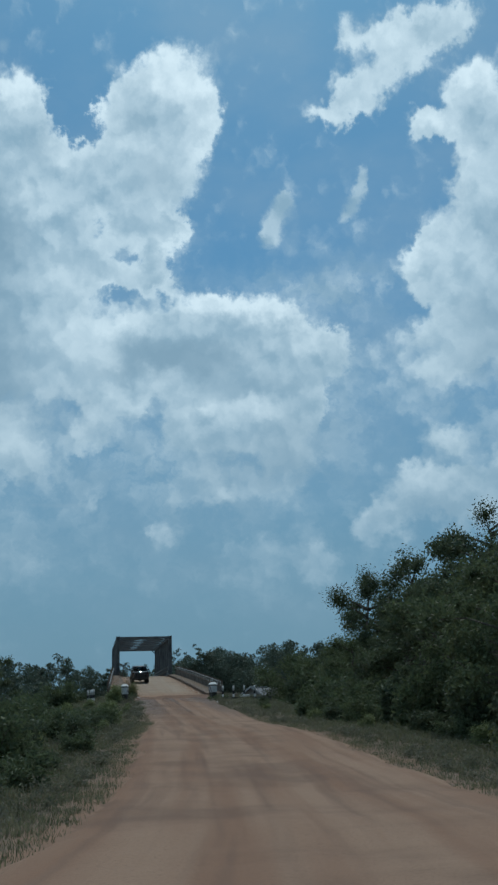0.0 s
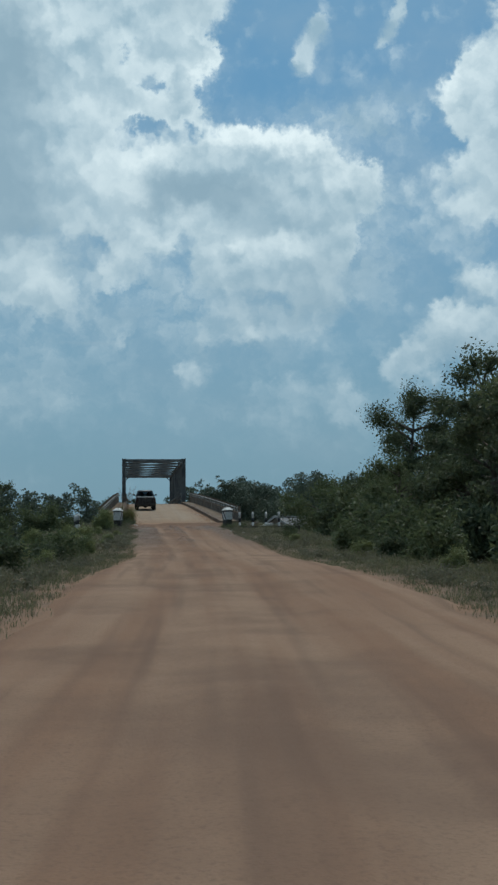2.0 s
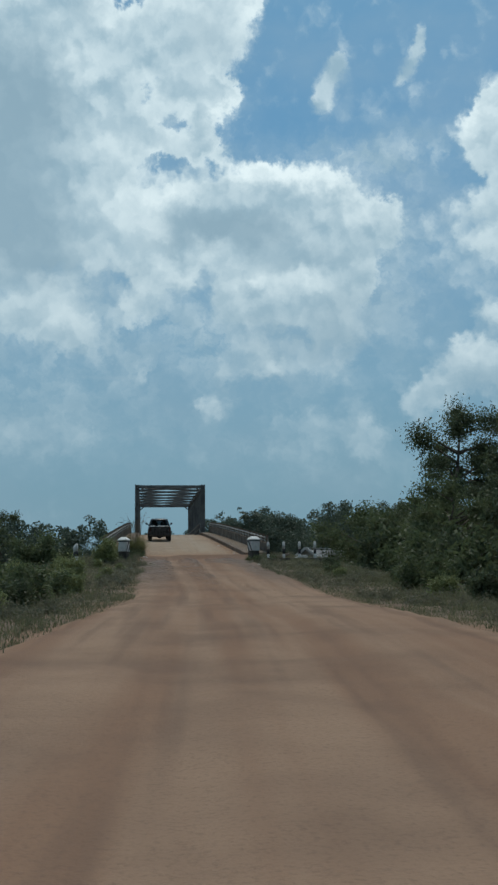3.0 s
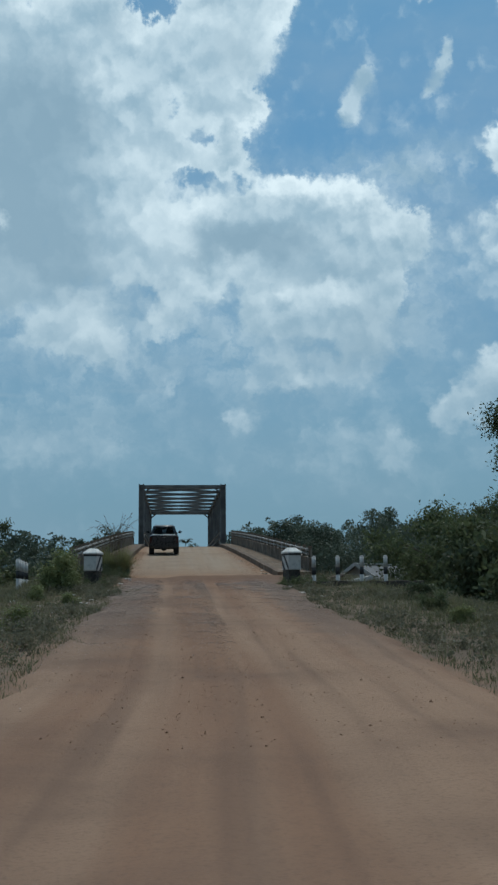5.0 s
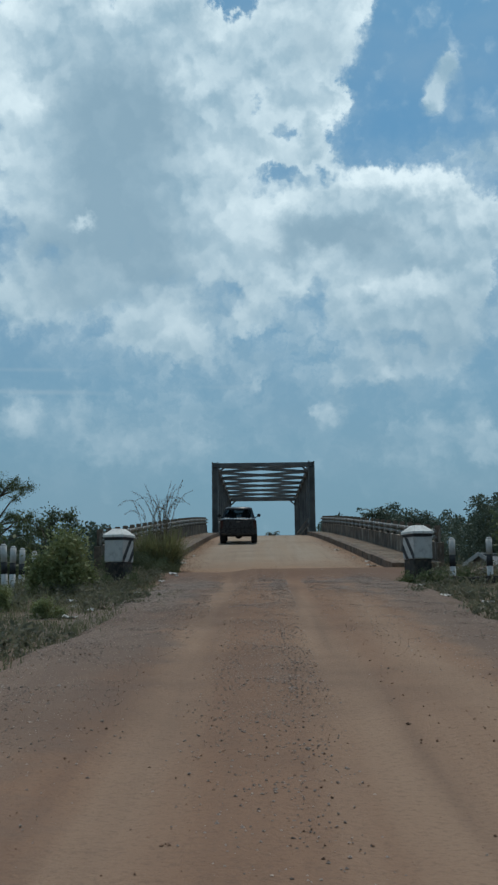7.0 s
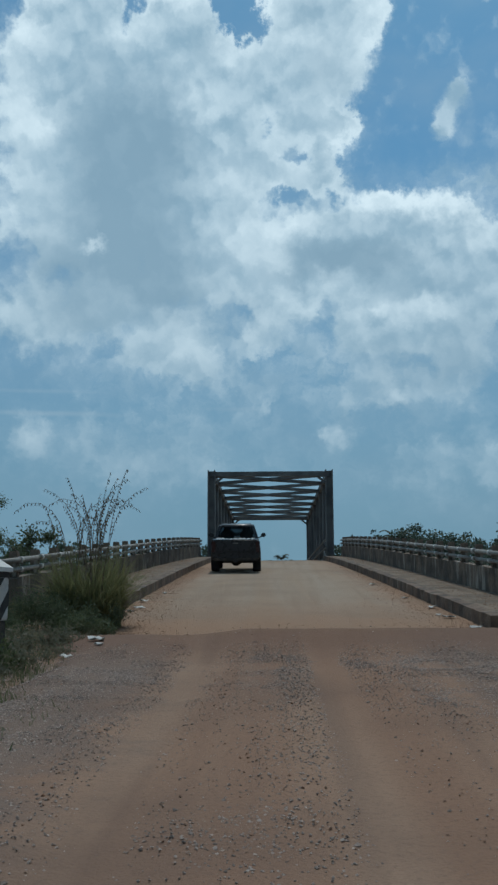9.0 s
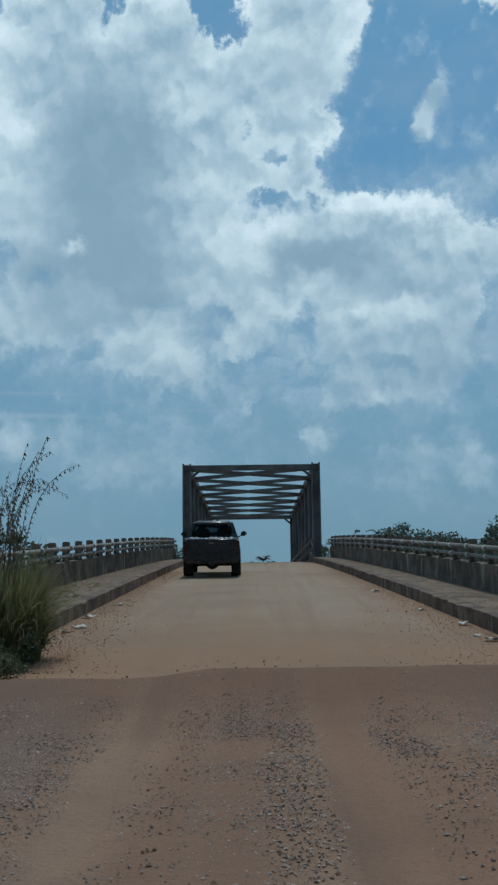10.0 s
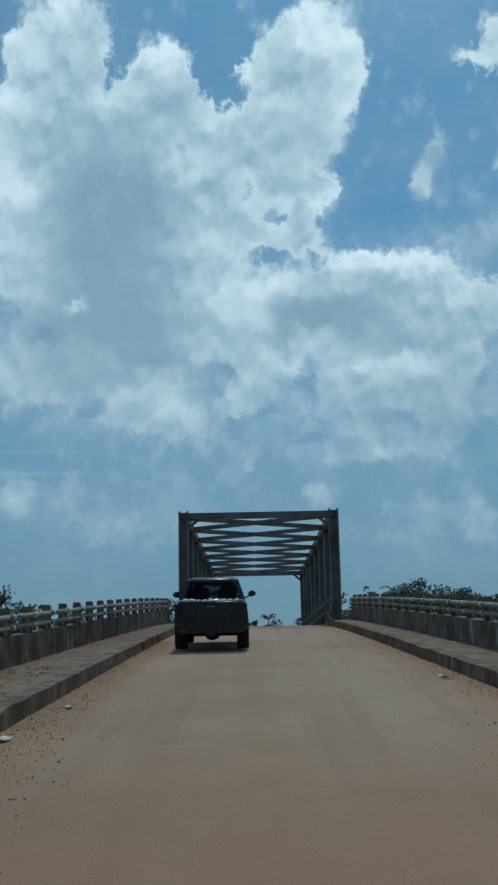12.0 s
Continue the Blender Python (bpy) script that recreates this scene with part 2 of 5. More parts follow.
SUNWARD = (0.2, 0.75, 0.0)
ragged = w.vec("ADD", flat, w.vec("MULTIPLY", torn, (0.5, 0.5, 0.0)))
here, sunward = billow(ragged), billow(w.vec("ADD", ragged, SUNWARD))
# the rest of the sky, past the view
rest = w.ramp(w.noise(w.vec("MULTIPLY", flat, (0.045, 0.08, 0.0)), 1.0, 5.0, 0.55), 0.42, 0.7)
outside = w.math("MAXIMUM", w.ramp(w.math("ABSOLUTE", heading), 26.0, 40.0), w.ramp(height, 37.0, 48.0))
whole = heap(bent, TOWER_TOPS + TOWER_BODY + SHOULDER + SHELF + BANKS_BESIDE, 1.5, 0.25)
banks = w.math("SUBTRACT", whole, w.math("MULTIPLY", heap(softly, GAPS, 2.0, 0.0), w.ramp(w.noise(flat, 2.2, 5.0, 0.6), 0.35, 0.65, 0.4, 1.3)))
banks = w.math("ADD", banks, w.math("MULTIPLY", rest, outside))
dense = w.math("ADD", banks, w.math("MULTIPLY", w.math("SUBTRACT", here, 0.68), 1.3))
high = w.ramp(height, 5.0, 20.0)
cover = w.ramp(dense, w.ramp(high, 0, 1, 0.02, 0.04, False), w.ramp(high, 0, 1, 0.9, 0.74, False))
thin = w.math("MULTIPLY", heap(bent, VEILS, 1.7, 0.0), w.ramp(w.noise(bent, 0.4, 6.0, 0.6), 0.36, 0.64, 0.3, 1.25))
cover = w.math("SUBTRACT", 1.0, w.math("MULTIPLY", w.math("SUBTRACT", 1.0, cover), w.math("SUBTRACT", 1.0, w.math("MINIMUM", thin, 0.7))))
cover = w.math("MULTIPLY", cover, w.ramp(height, 1.0, 14.0, 0.4, 0.97))
loosely = w.vec("ADD", flat, w.vec("MULTIPLY", fray, (0.8, 0.8, 0.0)))
scraps = w.math("ADD", heap(loosely, WISPS, 1.7, 0.0), w.math("MULTIPLY", heap(bent, SHREDS, 1.8, 0.0), 0.8))
scraps = w.math("MULTIPLY", scraps, w.ramp(here, 0.4, 0.95, 0.6, 1.4, False))
cover = w.math("MAXIMUM", cover, w.ramp(scraps, 0.12, 1.0, 0.0, 0.85))
# light on the billows: heads turned to the sun, thin rims that let it through, and shaded bellies
relief = w.ramp(w.math("SUBTRACT", here, sunward), -0.26, 0.26)
rim = w.math("MULTIPLY", w.math("MULTIPLY", w.ramp(w.math("ADD", dense, w.math("MULTIPLY", w.math("SUBTRACT", whole, banks), 1.5)), 1.5, 0.7), w.ramp(dense, 0.1, 0.6)), w.ramp(height, 10.0, 24.0))
heads = w.math("MINIMUM", heap(softly, BRIGHT_HEADS + BRIGHT_BANKS + BRIGHT_BESIDE, 1.6, 0.0), 1.1)
mottle = w.ramp(here, 0.5, 0.9, 1.1, 0.85)
shade = w.math("MULTIPLY", w.math("MINIMUM", heap(softly, BELLIES + BELLIES_BESIDE, 1.7, 0.0), 1.0), w.math("MULTIPLY", mottle, w.ramp(heads, 0.0, 1.0, 1.0, 0.35, False)), clamp=True)
lit = w.math("ADD", w.math("MULTIPLY", w.math("MULTIPLY", relief, w.ramp(shade, 0.0, 1.0, 1.0, 0.6)), 0.42), w.math("ADD", w.math("MULTIPLY", heads, 0.5), w.math("MULTIPLY", rim, 0.3)), clamp=True)
white = w.mix(lit, rgb(3.7, 5.6, 6.8), rgb(9.5, 11.2, 11.7))
cloud = w.mix(w.math("MULTIPLY", shade, 0.95), white, rgb(3.0, 4.7, 5.85))
veil = w.ramp(w.noise(w.vec("MULTIPLY", flat, (0.6, 1.0, 0.0)), 0.16, 5.0, 0.55), 0.35, 0.75, 0.06, 0.4)
haze = w.ramp(height, 27.0, 1.0, 0.0, 0.85)
clear = w.mix(1.0, sky, rgb(0.40, 0.82, 0.95), "MULTIPLY")
air = w.mix(haze, w.mix(veil, clear, rgb(3.7, 5.3, 6.5)), w.mix(veil, rgb(2.05, 3.6, 4.8), rgb(2.7, 4.2, 5.3)))
hazy_cloud = w.mix(w.math("MULTIPLY", haze, 0.55), cloud, rgb(3.2, 4.75, 5.75))
mist = w.math("MULTIPLY", heap(w.vec("ADD", flat, w.vec("MULTIPLY", swirl, (0.6, 0.12, 0.0))), STREAKS, 1.5, 0.0), 0.5)
full = w.mix(cover, w.mix(mist, air, rgb(3.9, 5.4, 6.4)), hazy_cloud)
back = w.node("ShaderNodeBackground", {"Color": full, "Strength": 0.083})
w.node("ShaderNodeOutputWorld", {0: back.outputs[0]})

# ---- materials ----
def material(name, colour, rough=0.8, metal=0.0, grain=None, stain=None, bump=0.0, scale=1.0, gloss=0.3, vary=0.0, streaks=None):
    """Surface with fine grain and broad stains. grain, stain: (second colour, size per metre, low, high)."""
    m = bpy.data.materials.new(name)
    m.use_nodes = True
    n = Net(m.node_tree)
    shader = m.node_tree.nodes["Principled BSDF"]
    where = n.node("ShaderNodeTexCoord").outputs["Object"]
    c = rgb(*colour)
    if stain:
        c = n.mix(n.ramp(n.noise(where, stain[1], 5.0, 0.6), stain[2], stain[3]), c, rgb(*stain[0]))
    if grain:
        c = n.mix(n.ramp(n.noise(where, grain[1], 6.0, 0.65), grain[2], grain[3]), c, rgb(*grain[0]))
    if streaks:   # pale lime run down from the top edge
        runs = n.noise(n.vec("MULTIPLY", where, (1.0, 1.0, 0.28)), 2.6, 5.0, 0.65)
        c = n.mix(n.ramp(runs, 0.55, 0.68, 0.0, 0.7), c, rgb(*streaks))
    if vary:
        pick = n.node("ShaderNodeNewGeometry").outputs["Random Per Island"]
        c = n.mix(1.0, c, n.node("ShaderNodeHueSaturation", {"Color": rgb(1, 1, 1), "Value": n.ramp(pick, 0, 1, 1 - vary, 1 + vary, False)}).outputs[0], "MULTIPLY")
    m.node_tree.links.new(c, shader.inputs["Base Color"]) if isinstance(c, bpy.types.NodeSocket) else None
    if not isinstance(c, bpy.types.NodeSocket):
        shader.inputs["Base Color"].default_value = c
    shader.inputs["Metallic"].default_value = metal
    shader.inputs["Specular IOR Level"].default_value = gloss
    r = n.ramp(n.noise(where, 6 * scale, 3.0), 0.3, 0.7, max(rough - 0.12, 0.02), min(rough + 0.1, 1.0))
    m.node_tree.links.new(r, shader.inputs["Roughness"])
    if bump:
        b = n.node("ShaderNodeBump", {"Height": n.noise(where, 30 * scale, 5.0, 0.65), "Strength": bump, "Distance": 0.02})
        m.node_tree.links.new(b.outputs[0], shader.inputs["Normal"])
    return m


STEEL = material("dark grey bridge paint", (0.15, 0.153, 0.15), 0.65, 0.0, ((0.14, 0.12, 0.1), 9, 0.5, 0.75), ((0.085, 0.09, 0.09), 0.8, 0.4, 0.65), 0.15)
CONCRETE = material("weathered concrete", (0.22, 0.16, 0.115), 0.9, 0.0, ((0.12, 0.09, 0.066), 22, 0.4, 0.7), ((0.075, 0.06, 0.046), 1.3, 0.38, 0.58), 0.5, streaks=(0.42, 0.38, 0.32))
FOOTWAY = material("dusty footway concrete", (0.225, 0.165, 0.115), 0.95, 0.0, ((0.15, 0.112, 0.08), 12, 0.4, 0.7), ((0.115, 0.09, 0.065), 1.3, 0.4, 0.62), 0.5)
KERB = material("mould-darkened kerb concrete", (0.2, 0.135, 0.092), 0.92, 0.0, ((0.12, 0.088, 0.066), 14, 0.4, 0.7), ((0.075, 0.056, 0.043), 1.6, 0.38, 0.58), 0.6, streaks=(0.28, 0.225, 0.165))
PIPE = material("galvanised rail pipe", (0.22, 0.205, 0.18), 0.65, 0.1, ((0.13, 0.12, 0.11), 12, 0.5, 0.7), None, 0.05)
WHITE = material("chalky white paint", (0.72, 0.71, 0.67), 0.8, 0.0, ((0.5, 0.48, 0.42), 8, 0.5, 0.75), ((0.58, 0.56, 0.5), 1.5, 0.45, 0.7), 0.15)
GREYWHITE = material("dirty white paint", (0.55, 0.54, 0.51), 0.85, 0.0, ((0.38, 0.37, 0.35), 7, 0.45, 0.75), None, 0.15)
BLACK = material("faded black paint", (0.035, 0.035, 0.035), 0.7, 0.0, ((0.08, 0.075, 0.07), 9, 0.5, 0.75), None, 0.15)
STONE = material("grey road stone", (0.34, 0.27, 0.225), 0.9, 0.0, ((0.23, 0.175, 0.145), 15, 0.4, 0.7), None, 0.3, vary=0.4)
CLOD = material("red laterite clod", (0.24, 0.14, 0.09), 0.95, 0.0, ((0.15, 0.085, 0.055), 15, 0.4, 0.7), None, 0.3, vary=0.4)
MOULDY = material("mould-black concrete", (0.06, 0.055, 0.048), 0.95, 0.0, ((0.11, 0.09, 0.07), 10, 0.45, 0.7), ((0.035, 0.033, 0.03), 1.5, 0.4, 0.6), 0.4)
BARK = material("grey brown bark", (0.12, 0.1, 0.08), 0.95, 0.0, ((0.06, 0.05, 0.04), 8, 0.4, 0.7), None, 0.4)


def foliage(name, a, b, through_light=0.25):
    m = bpy.data.materials.new(name)
    m.use_nodes = True
    n = Net(m.node_tree)
    shader = m.node_tree.nodes["Principled BSDF"]
    pick = n.node("ShaderNodeNewGeometry").outputs["Random Per Island"]
    where = n.node("ShaderNodeTexCoord").outputs["Object"]
    broad = n.ramp(n.noise(where, 0.6, 3.0), 0.35, 0.65)
    c = n.mix(n.math("ADD", n.math("MULTIPLY", pick, 0.6), n.math("MULTIPLY", broad, 0.4)), rgb(*a), rgb(*b))
    m.node_tree.links.new(c, shader.inputs["Base Color"])
    shader.inputs["Roughness"].default_value = 0.6
    shader.inputs["Specular IOR Level"].default_value = 0.25
    glow = n.node("ShaderNodeBsdfTranslucent", {"Color": c})
    both = n.node("ShaderNodeMixShader", {0: through_light, 1: shader.outputs[0], 2: glow.outputs[0]})
    out = [k for k in m.node_tree.nodes if k.type == "OUTPUT_MATERIAL"][0]
    m.node_tree.links.new(both.outputs[0], out.inputs[0])
    return m


LEAF_DARK = foliage("dark green leaves", (0.056, 0.075, 0.045), (0.125, 0.150, 0.075), 0.4)
LEAF_MID = foliage("mid green leaves", (0.069, 0.090, 0.045), (0.150, 0.181, 0.085), 0.4)
LEAF_LIGHT = foliage("fresh green leaves", (0.150, 0.175, 0.069), (0.288, 0.312, 0.138))
# distance haze put into the leaf colour: paler and bluer than the near greens
LEAF_HAZED = foliage("far leaves paled for haze", (0.07, 0.095, 0.068), (0.125, 0.155, 0.11))
DUSTY = foliage("dusty verge weeds", (0.1, 0.105, 0.065), (0.21, 0.2, 0.14), 0.45)
GRASS = foliage("verge grass", (0.085, 0.1, 0.05), (0.21, 0.2, 0.12), 0.5)
REED = foliage("tall reed grass", (0.11, 0.125, 0.055), (0.29, 0.275, 0.13), 0.5)
STRAW = foliage("dry seed heads", (0.12, 0.09, 0.06), (0.22, 0.17, 0.12), 0.2)


def dirt(name, base, dark, pale, ruts, turf=None, spread=None, stony=None, spill=None):
    """turf: colour of the low plant cover that closes over the soil away from the road; spread: dust thrown out from the road."""
    m = bpy.data.materials.new(name)
    m.use_nodes = True
    n = Net(m.node_tree)
    shader = m.node_tree.nodes["Principled BSDF"]
    where = n.node("ShaderNodeTexCoord").outputs["Object"]
    if ruts:
        along = n.vec("MULTIPLY", n.node("ShaderNodeTexCoord").outputs["UV"], (1.0, 0.035, 1.0))
        c = n.mix(n.ramp(n.noise(along, 1.0, 3.0, 0.5), 0.36, 0.62), rgb(*base), rgb(*pale))
        c = n.mix(n.ramp(n.noise(along, 2.2, 2.0, 0.5, 0.0), 0.48, 0.74, 0.0, 0.5), c, rgb(*dark))
        if stony:   # grey stony soil on the shoulders near the bridge, and a darker red-brown band before the deck
            lane = n.node("ShaderNodeSeparateXYZ", {0: n.node("ShaderNodeTexCoord").outputs["UV"]})
            ragged = n.math("MULTIPLY", n.math("SUBTRACT", n.noise(where, 0.9, 5.0, 0.7), 0.5), 2.2)
            aside = n.ramp(n.math("ADD", n.math("ABSOLUTE", n.math("ADD", lane.outputs[0], -0.1)), ragged), 1.35, 2.1)
            close = n.ramp(n.math("ADD", lane.outputs[1], n.math("MULTIPLY", ragged, 3.0)), -72.0, -58.0)
            c = n.mix(n.math("MULTIPLY", n.math("MULTIPLY", aside, close), 0.8), c, rgb(*stony))
            dark_band = n.ramp(n.math("ADD", lane.outputs[1], ragged), -45.6, -42.9, 0.0, 0.7)
            c = n.mix(dark_band, c, rgb(0.185, 0.108, 0.074))
        if spill:   # red dirt carried onto the deck by wheels, and left lying along the kerbs
            lane = n.node("ShaderNodeSeparateXYZ", {0: n.node("ShaderNodeTexCoord").outputs["UV"]})
            ragged = n.math("MULTIPLY", n.math("SUBTRACT", n.noise(where, 0.7, 6.0, 0.7), 0.5), 2.0)
            first = n.ramp(n.math("ADD", lane.outputs[1], n.math("MULTIPLY", ragged, 3.0)), -31.0, -40.5, 0.0, 0.75)
            edge = n.ramp(n.math("ADD", n.math("ABSOLUTE", n.math("ADD", lane.outputs[0], -0.1)), ragged), 1.9, 3.1, 0.0, 0.65)
            c = n.mix(n.math("MAXIMUM", first, edge), c, rgb(*spill))
    else:
        c = n.mix(n.ramp(n.noise(where, 0.5, 5.0, 0.6), 0.4, 0.65), rgb(*base), rgb(*pale))
    c = n.mix(n.ramp(n.noise(where, 0.22, 4.0, 0.6), 0.45, 0.7, 0.0, 0.6), c, rgb(*dark))
    if turf:
        out = n.node("ShaderNodeSeparateXYZ", {0: n.node("ShaderNodeTexCoord").outputs["UV"]}).outputs[0]
        patch = n.math("ADD", out, n.math("MULTIPLY", n.noise(where, 0.35, 5.0, 0.65), 5.0))
        dust = n.math("ADD", out, n.math("MULTIPLY", n.math("SUBTRACT", n.noise(where, 0.8, 5.0, 0.7), 0.5), 3.6))
        c = n.mix(n.ramp(dust, -0.3, 1.2), rgb(*spread), c)
        c = n.mix(n.ramp(patch, 3.9, 7.5), c, n.mix(n.ramp(n.noise(where, 0.06, 6.0, 0.65), 0.42, 0.62), n.mix(n.noise(where, 3.0, 5.0, 0.7), rgb(*turf), rgb(*dark)), n.mix(n.noise(where, 1.2, 5.0, 0.7), rgb(*base), rgb(*turf))))
    c = n.mix(n.ramp(n.noise(where, 24, 4.0, 0.7), 0.45, 0.75, 0.0, 0.5), c, rgb(*dark))
    m.node_tree.links.new(c, shader.inputs["Base Color"])
    shader.inputs["Roughness"].default_value = 0.97
    shader.inputs["Specular IOR Level"].default_value = 0.1
    b = n.node("ShaderNodeBump", {"Height": n.math("ADD", n.noise(where, 5, 6.0, 0.7), n.noise(where, 40, 3.0, 0.7)), "Strength": 0.5, "Distance": 0.03})
    m.node_tree.links.new(b.outputs[0], shader.inputs["Normal"])
    return m


ROAD = dirt("red laterite road", (0.255, 0.152, 0.1), (0.155, 0.1, 0.074), (0.32, 0.21, 0.143), True, stony=(0.175, 0.13, 0.105))
DECK = dirt("dusty concrete deck", (0.335, 0.245, 0.172), (0.25, 0.182, 0.13), (0.35, 0.275, 0.206), True, spill=(0.3, 0.17, 0.103))
EARTH = dirt("verge earth and dry litter", (0.175, 0.132, 0.1), (0.11, 0.09, 0.07), (0.215, 0.16, 0.118), False, (0.105, 0.105, 0.062), (0.27, 0.168, 0.112))


# ---- mesh helpers ----
def part(name, bm, mat, parent=None, label=""):
    data = bpy.data.meshes.new(name)
    bm.to_mesh(data)
    bm.free()
    data.materials.append(mat)
    ob = new(name, data)
    if parent is not None:
        ob.parent = parent
    if label:
        ob["label"] = label
    return ob


def raw(name, verts, faces, mat, parent=None, label="", lanes=None):
    """lanes: for each corner, its distance across and along the way, for the wheel tracks' grain."""
    data = bpy.data.meshes.new(name)
    data.from_pydata([tuple(v) for v in verts], [], faces)
    if lanes is not None:
        uv = data.uv_layers.new(name="lanes")
        for loop in data.loops:
            uv.data[loop.index].uv = lanes[loop.vertex_index]
    data.update()
    data.materials.append(mat)
    ob = new(name, data)
    if parent is not None:
        ob.parent = parent
    if label:
        ob["label"] = label
    return ob


def box(bm, lo, hi, bevel=0.0):
    """Adds an upright block between two corners."""
    m = Matrix.Translation([(a + b) / 2 for a, b in zip(lo, hi)]) @ Matrix.Diagonal([abs(b - a) for a, b in zip(lo, hi)] + [1])
    made = bmesh.ops.create_cube(bm, size=1.0, matrix=m)["verts"]
    if bevel:
        bmesh.ops.bevel(bm, geom=list({e for v in made for e in v.link_edges}), offset=bevel, segments=2, affect="EDGES", clamp_overlap=True)
    return bm


def bar(bm, a, b, width, depth, up=(0, 0, 1)):
    """Adds a straight bar of rectangular section from a to b."""
    a, b = Vector(a), Vector(b)
    way = (b - a).normalized()
    side = way.cross(Vector(up))
    side = side.normalized() if side.length > 1e-4 else Vector((1, 0, 0))
    top = side.cross(way).normalized()
    vs = []
    for end in (a, b):
        for s, t in ((-1, -1), (1, -1), (1, 1), (-1, 1)):
            vs.append(bm.verts.new(end + side * (s * width / 2) + top * (t * depth / 2)))
    for f in ((3, 2, 1, 0), (4, 5, 6, 7), (0, 1, 5, 4), (1, 2, 6, 5), (2, 3, 7, 6), (3, 0, 4, 7)):
        bm.faces.new([vs[i] for i in f])
    return bm


def rod(bm, a, b, ra, rb=None, sides=8):
    a, b = Vector(a), Vector(b)
    rb = ra if rb is None else rb
    turn = (b - a).to_track_quat("Z", "Y").to_matrix()
    rings = []
    for end, r in ((a, ra), (b, rb)):
        rings.append([bm.verts.new(end + turn @ Vector((r * math.cos(2 * math.pi * i / sides), r * math.sin(2 * math.pi * i / sides), 0))) for i in range(sides)])
    for i in range(sides):
        j = (i + 1) % sides
        f = bm.faces.new((rings[0][i], rings[0][j], rings[1][j], rings[1][i]))
        f.smooth = True
    bm.faces.new(rings[0][::-1])
    bm.faces.new(rings[1])
    return bm


def thing(name, place, label, category, group="", kind=""):
    e = new(name)
    e.matrix_basis = Matrix.Translation(place) if not isinstance(place, Matrix) else place
    return tagged(e, label, category, group, kind)


# ---- lie of the land ----
ROAD_Y = [-400, -160, -134, -120, -111, -103, -88, -78, -70, -58, -49, -45, -42.35]
ROAD_Z = [-4.9, -4.75, -4.66, -4.85, -5.0, -4.9, -4.42, -4.3, -4.15, -3.5, -3.02, -2.82, -2.57]
MID_Y = [-400, -170, -134, -120, -110, -100, -88, -70, -41]
MID_X = [-60, -12, -5.3, -3.2, -2.1, -1.3, -0.6, 0.2, 0.25]
DECK_START, DECK_END, PORTAL = -41.0, 72.0, 0.0
DIRT_END = -42.35   # the dirt road runs over the slab's first edge here
KERB_R, KERB_L = 3.6, -3.2      # kerb lines where the deck begins
DECK_Z0, DECK_TOP = -2.57, 0.3


def deck_z(y):
    """Height of the deck: a ramp that eases into the level truss span, and falls again beyond it."""
    if y > 30:
        y = 30 - y
    s = min(max((y - DECK_START) / (PORTAL + 1 - DECK_START), 0.0), 1.0)
    return DECK_Z0 + (DECK_TOP - DECK_Z0) * (1.09 * s - 0.09 * s ** 4 if s < 1 else 1.0)


def road_z(y):
    return float(np.interp(y, ROAD_Y, ROAD_Z)) if y <= DIRT_END else deck_z(y)


def kerb_x(side, y):
    """Kerb line: it closes in a little towards the truss."""
    s = min(max((y - DECK_START) / (PORTAL - DECK_START), 0.0), 1.0)
    return KERB_R - 0.72 * s if side > 0 else KERB_L + 0.2 * s


def wall_x(side, y):
    """Inner face of the parapet."""
    s = min(max((y - DECK_START) / (PORTAL - DECK_START), 0.0), 1.0)
    return 5.0 - 1.15 * s if side > 0 else -4.95 + 1.15 * s


def road_x(y):
    return float(np.interp(y, MID_Y, MID_X))


def worn_half(y):
    """Half the width that wheels keep bare; stony shoulders lie beside it near the bridge."""
    return float(np.interp(y, [-400, -92, -78, -66, -56, -49, -45.8, -42.3], [3.75, 3.75, 3.3, 2.6, 2.0, 1.85, 2.5, 3.6]))


def road_half(y):
    """Half the width of the road with its shoulders."""
    return max(worn_half(y), 3.1)


def wobble(x, y, size, seed=0.0):
    return noise.noise(Vector((x / size, y / size, seed)))


def ground_z(x, y):
    """The land: a low embankment with the road on it, verges, then rough flat ground, and the river bed under the bridge."""
    s = abs(x - road_x(y)) if y < 60 else abs(x)
    top = road_z(min(y, DECK_START)) - 0.06
    base = -5.6 + 0.5 * wobble(x, y, 30, 3.0)
    reach = 5.2 + 0.8 * wobble(x, y, 9, 5.0)
    k = min(max((s - reach) / 12.0, 0.0), 1.0)
    k = k * k * (3 - 2 * k)
    z = top * (1 - k) + base * k
    if s > 3.6:
        z += min((s - 3.6) * 0.3, 1.0) * 0.18 * (wobble(x, y, 1.3) + 0.6 * wobble(x, y, 3.5, 7.0))
    if y > -40:
        d = min((y + 40) / 12.0, 1.0)
        z = z * (1 - d) + (-7.5 + 0.4 * wobble(x, y, 8)) * d
    if y > 85:
        d = min((y - 85) / 30.0, 1.0)
        z = z * (1 - d) + (-5.0 + 0.5 * wobble(x, y, 25)) * d
    return z


def lines(*spans):
    out = []
    for a, b, step in spans:
        out += list(np.arange(a, b, step))
    return out + [spans[-1][1]]


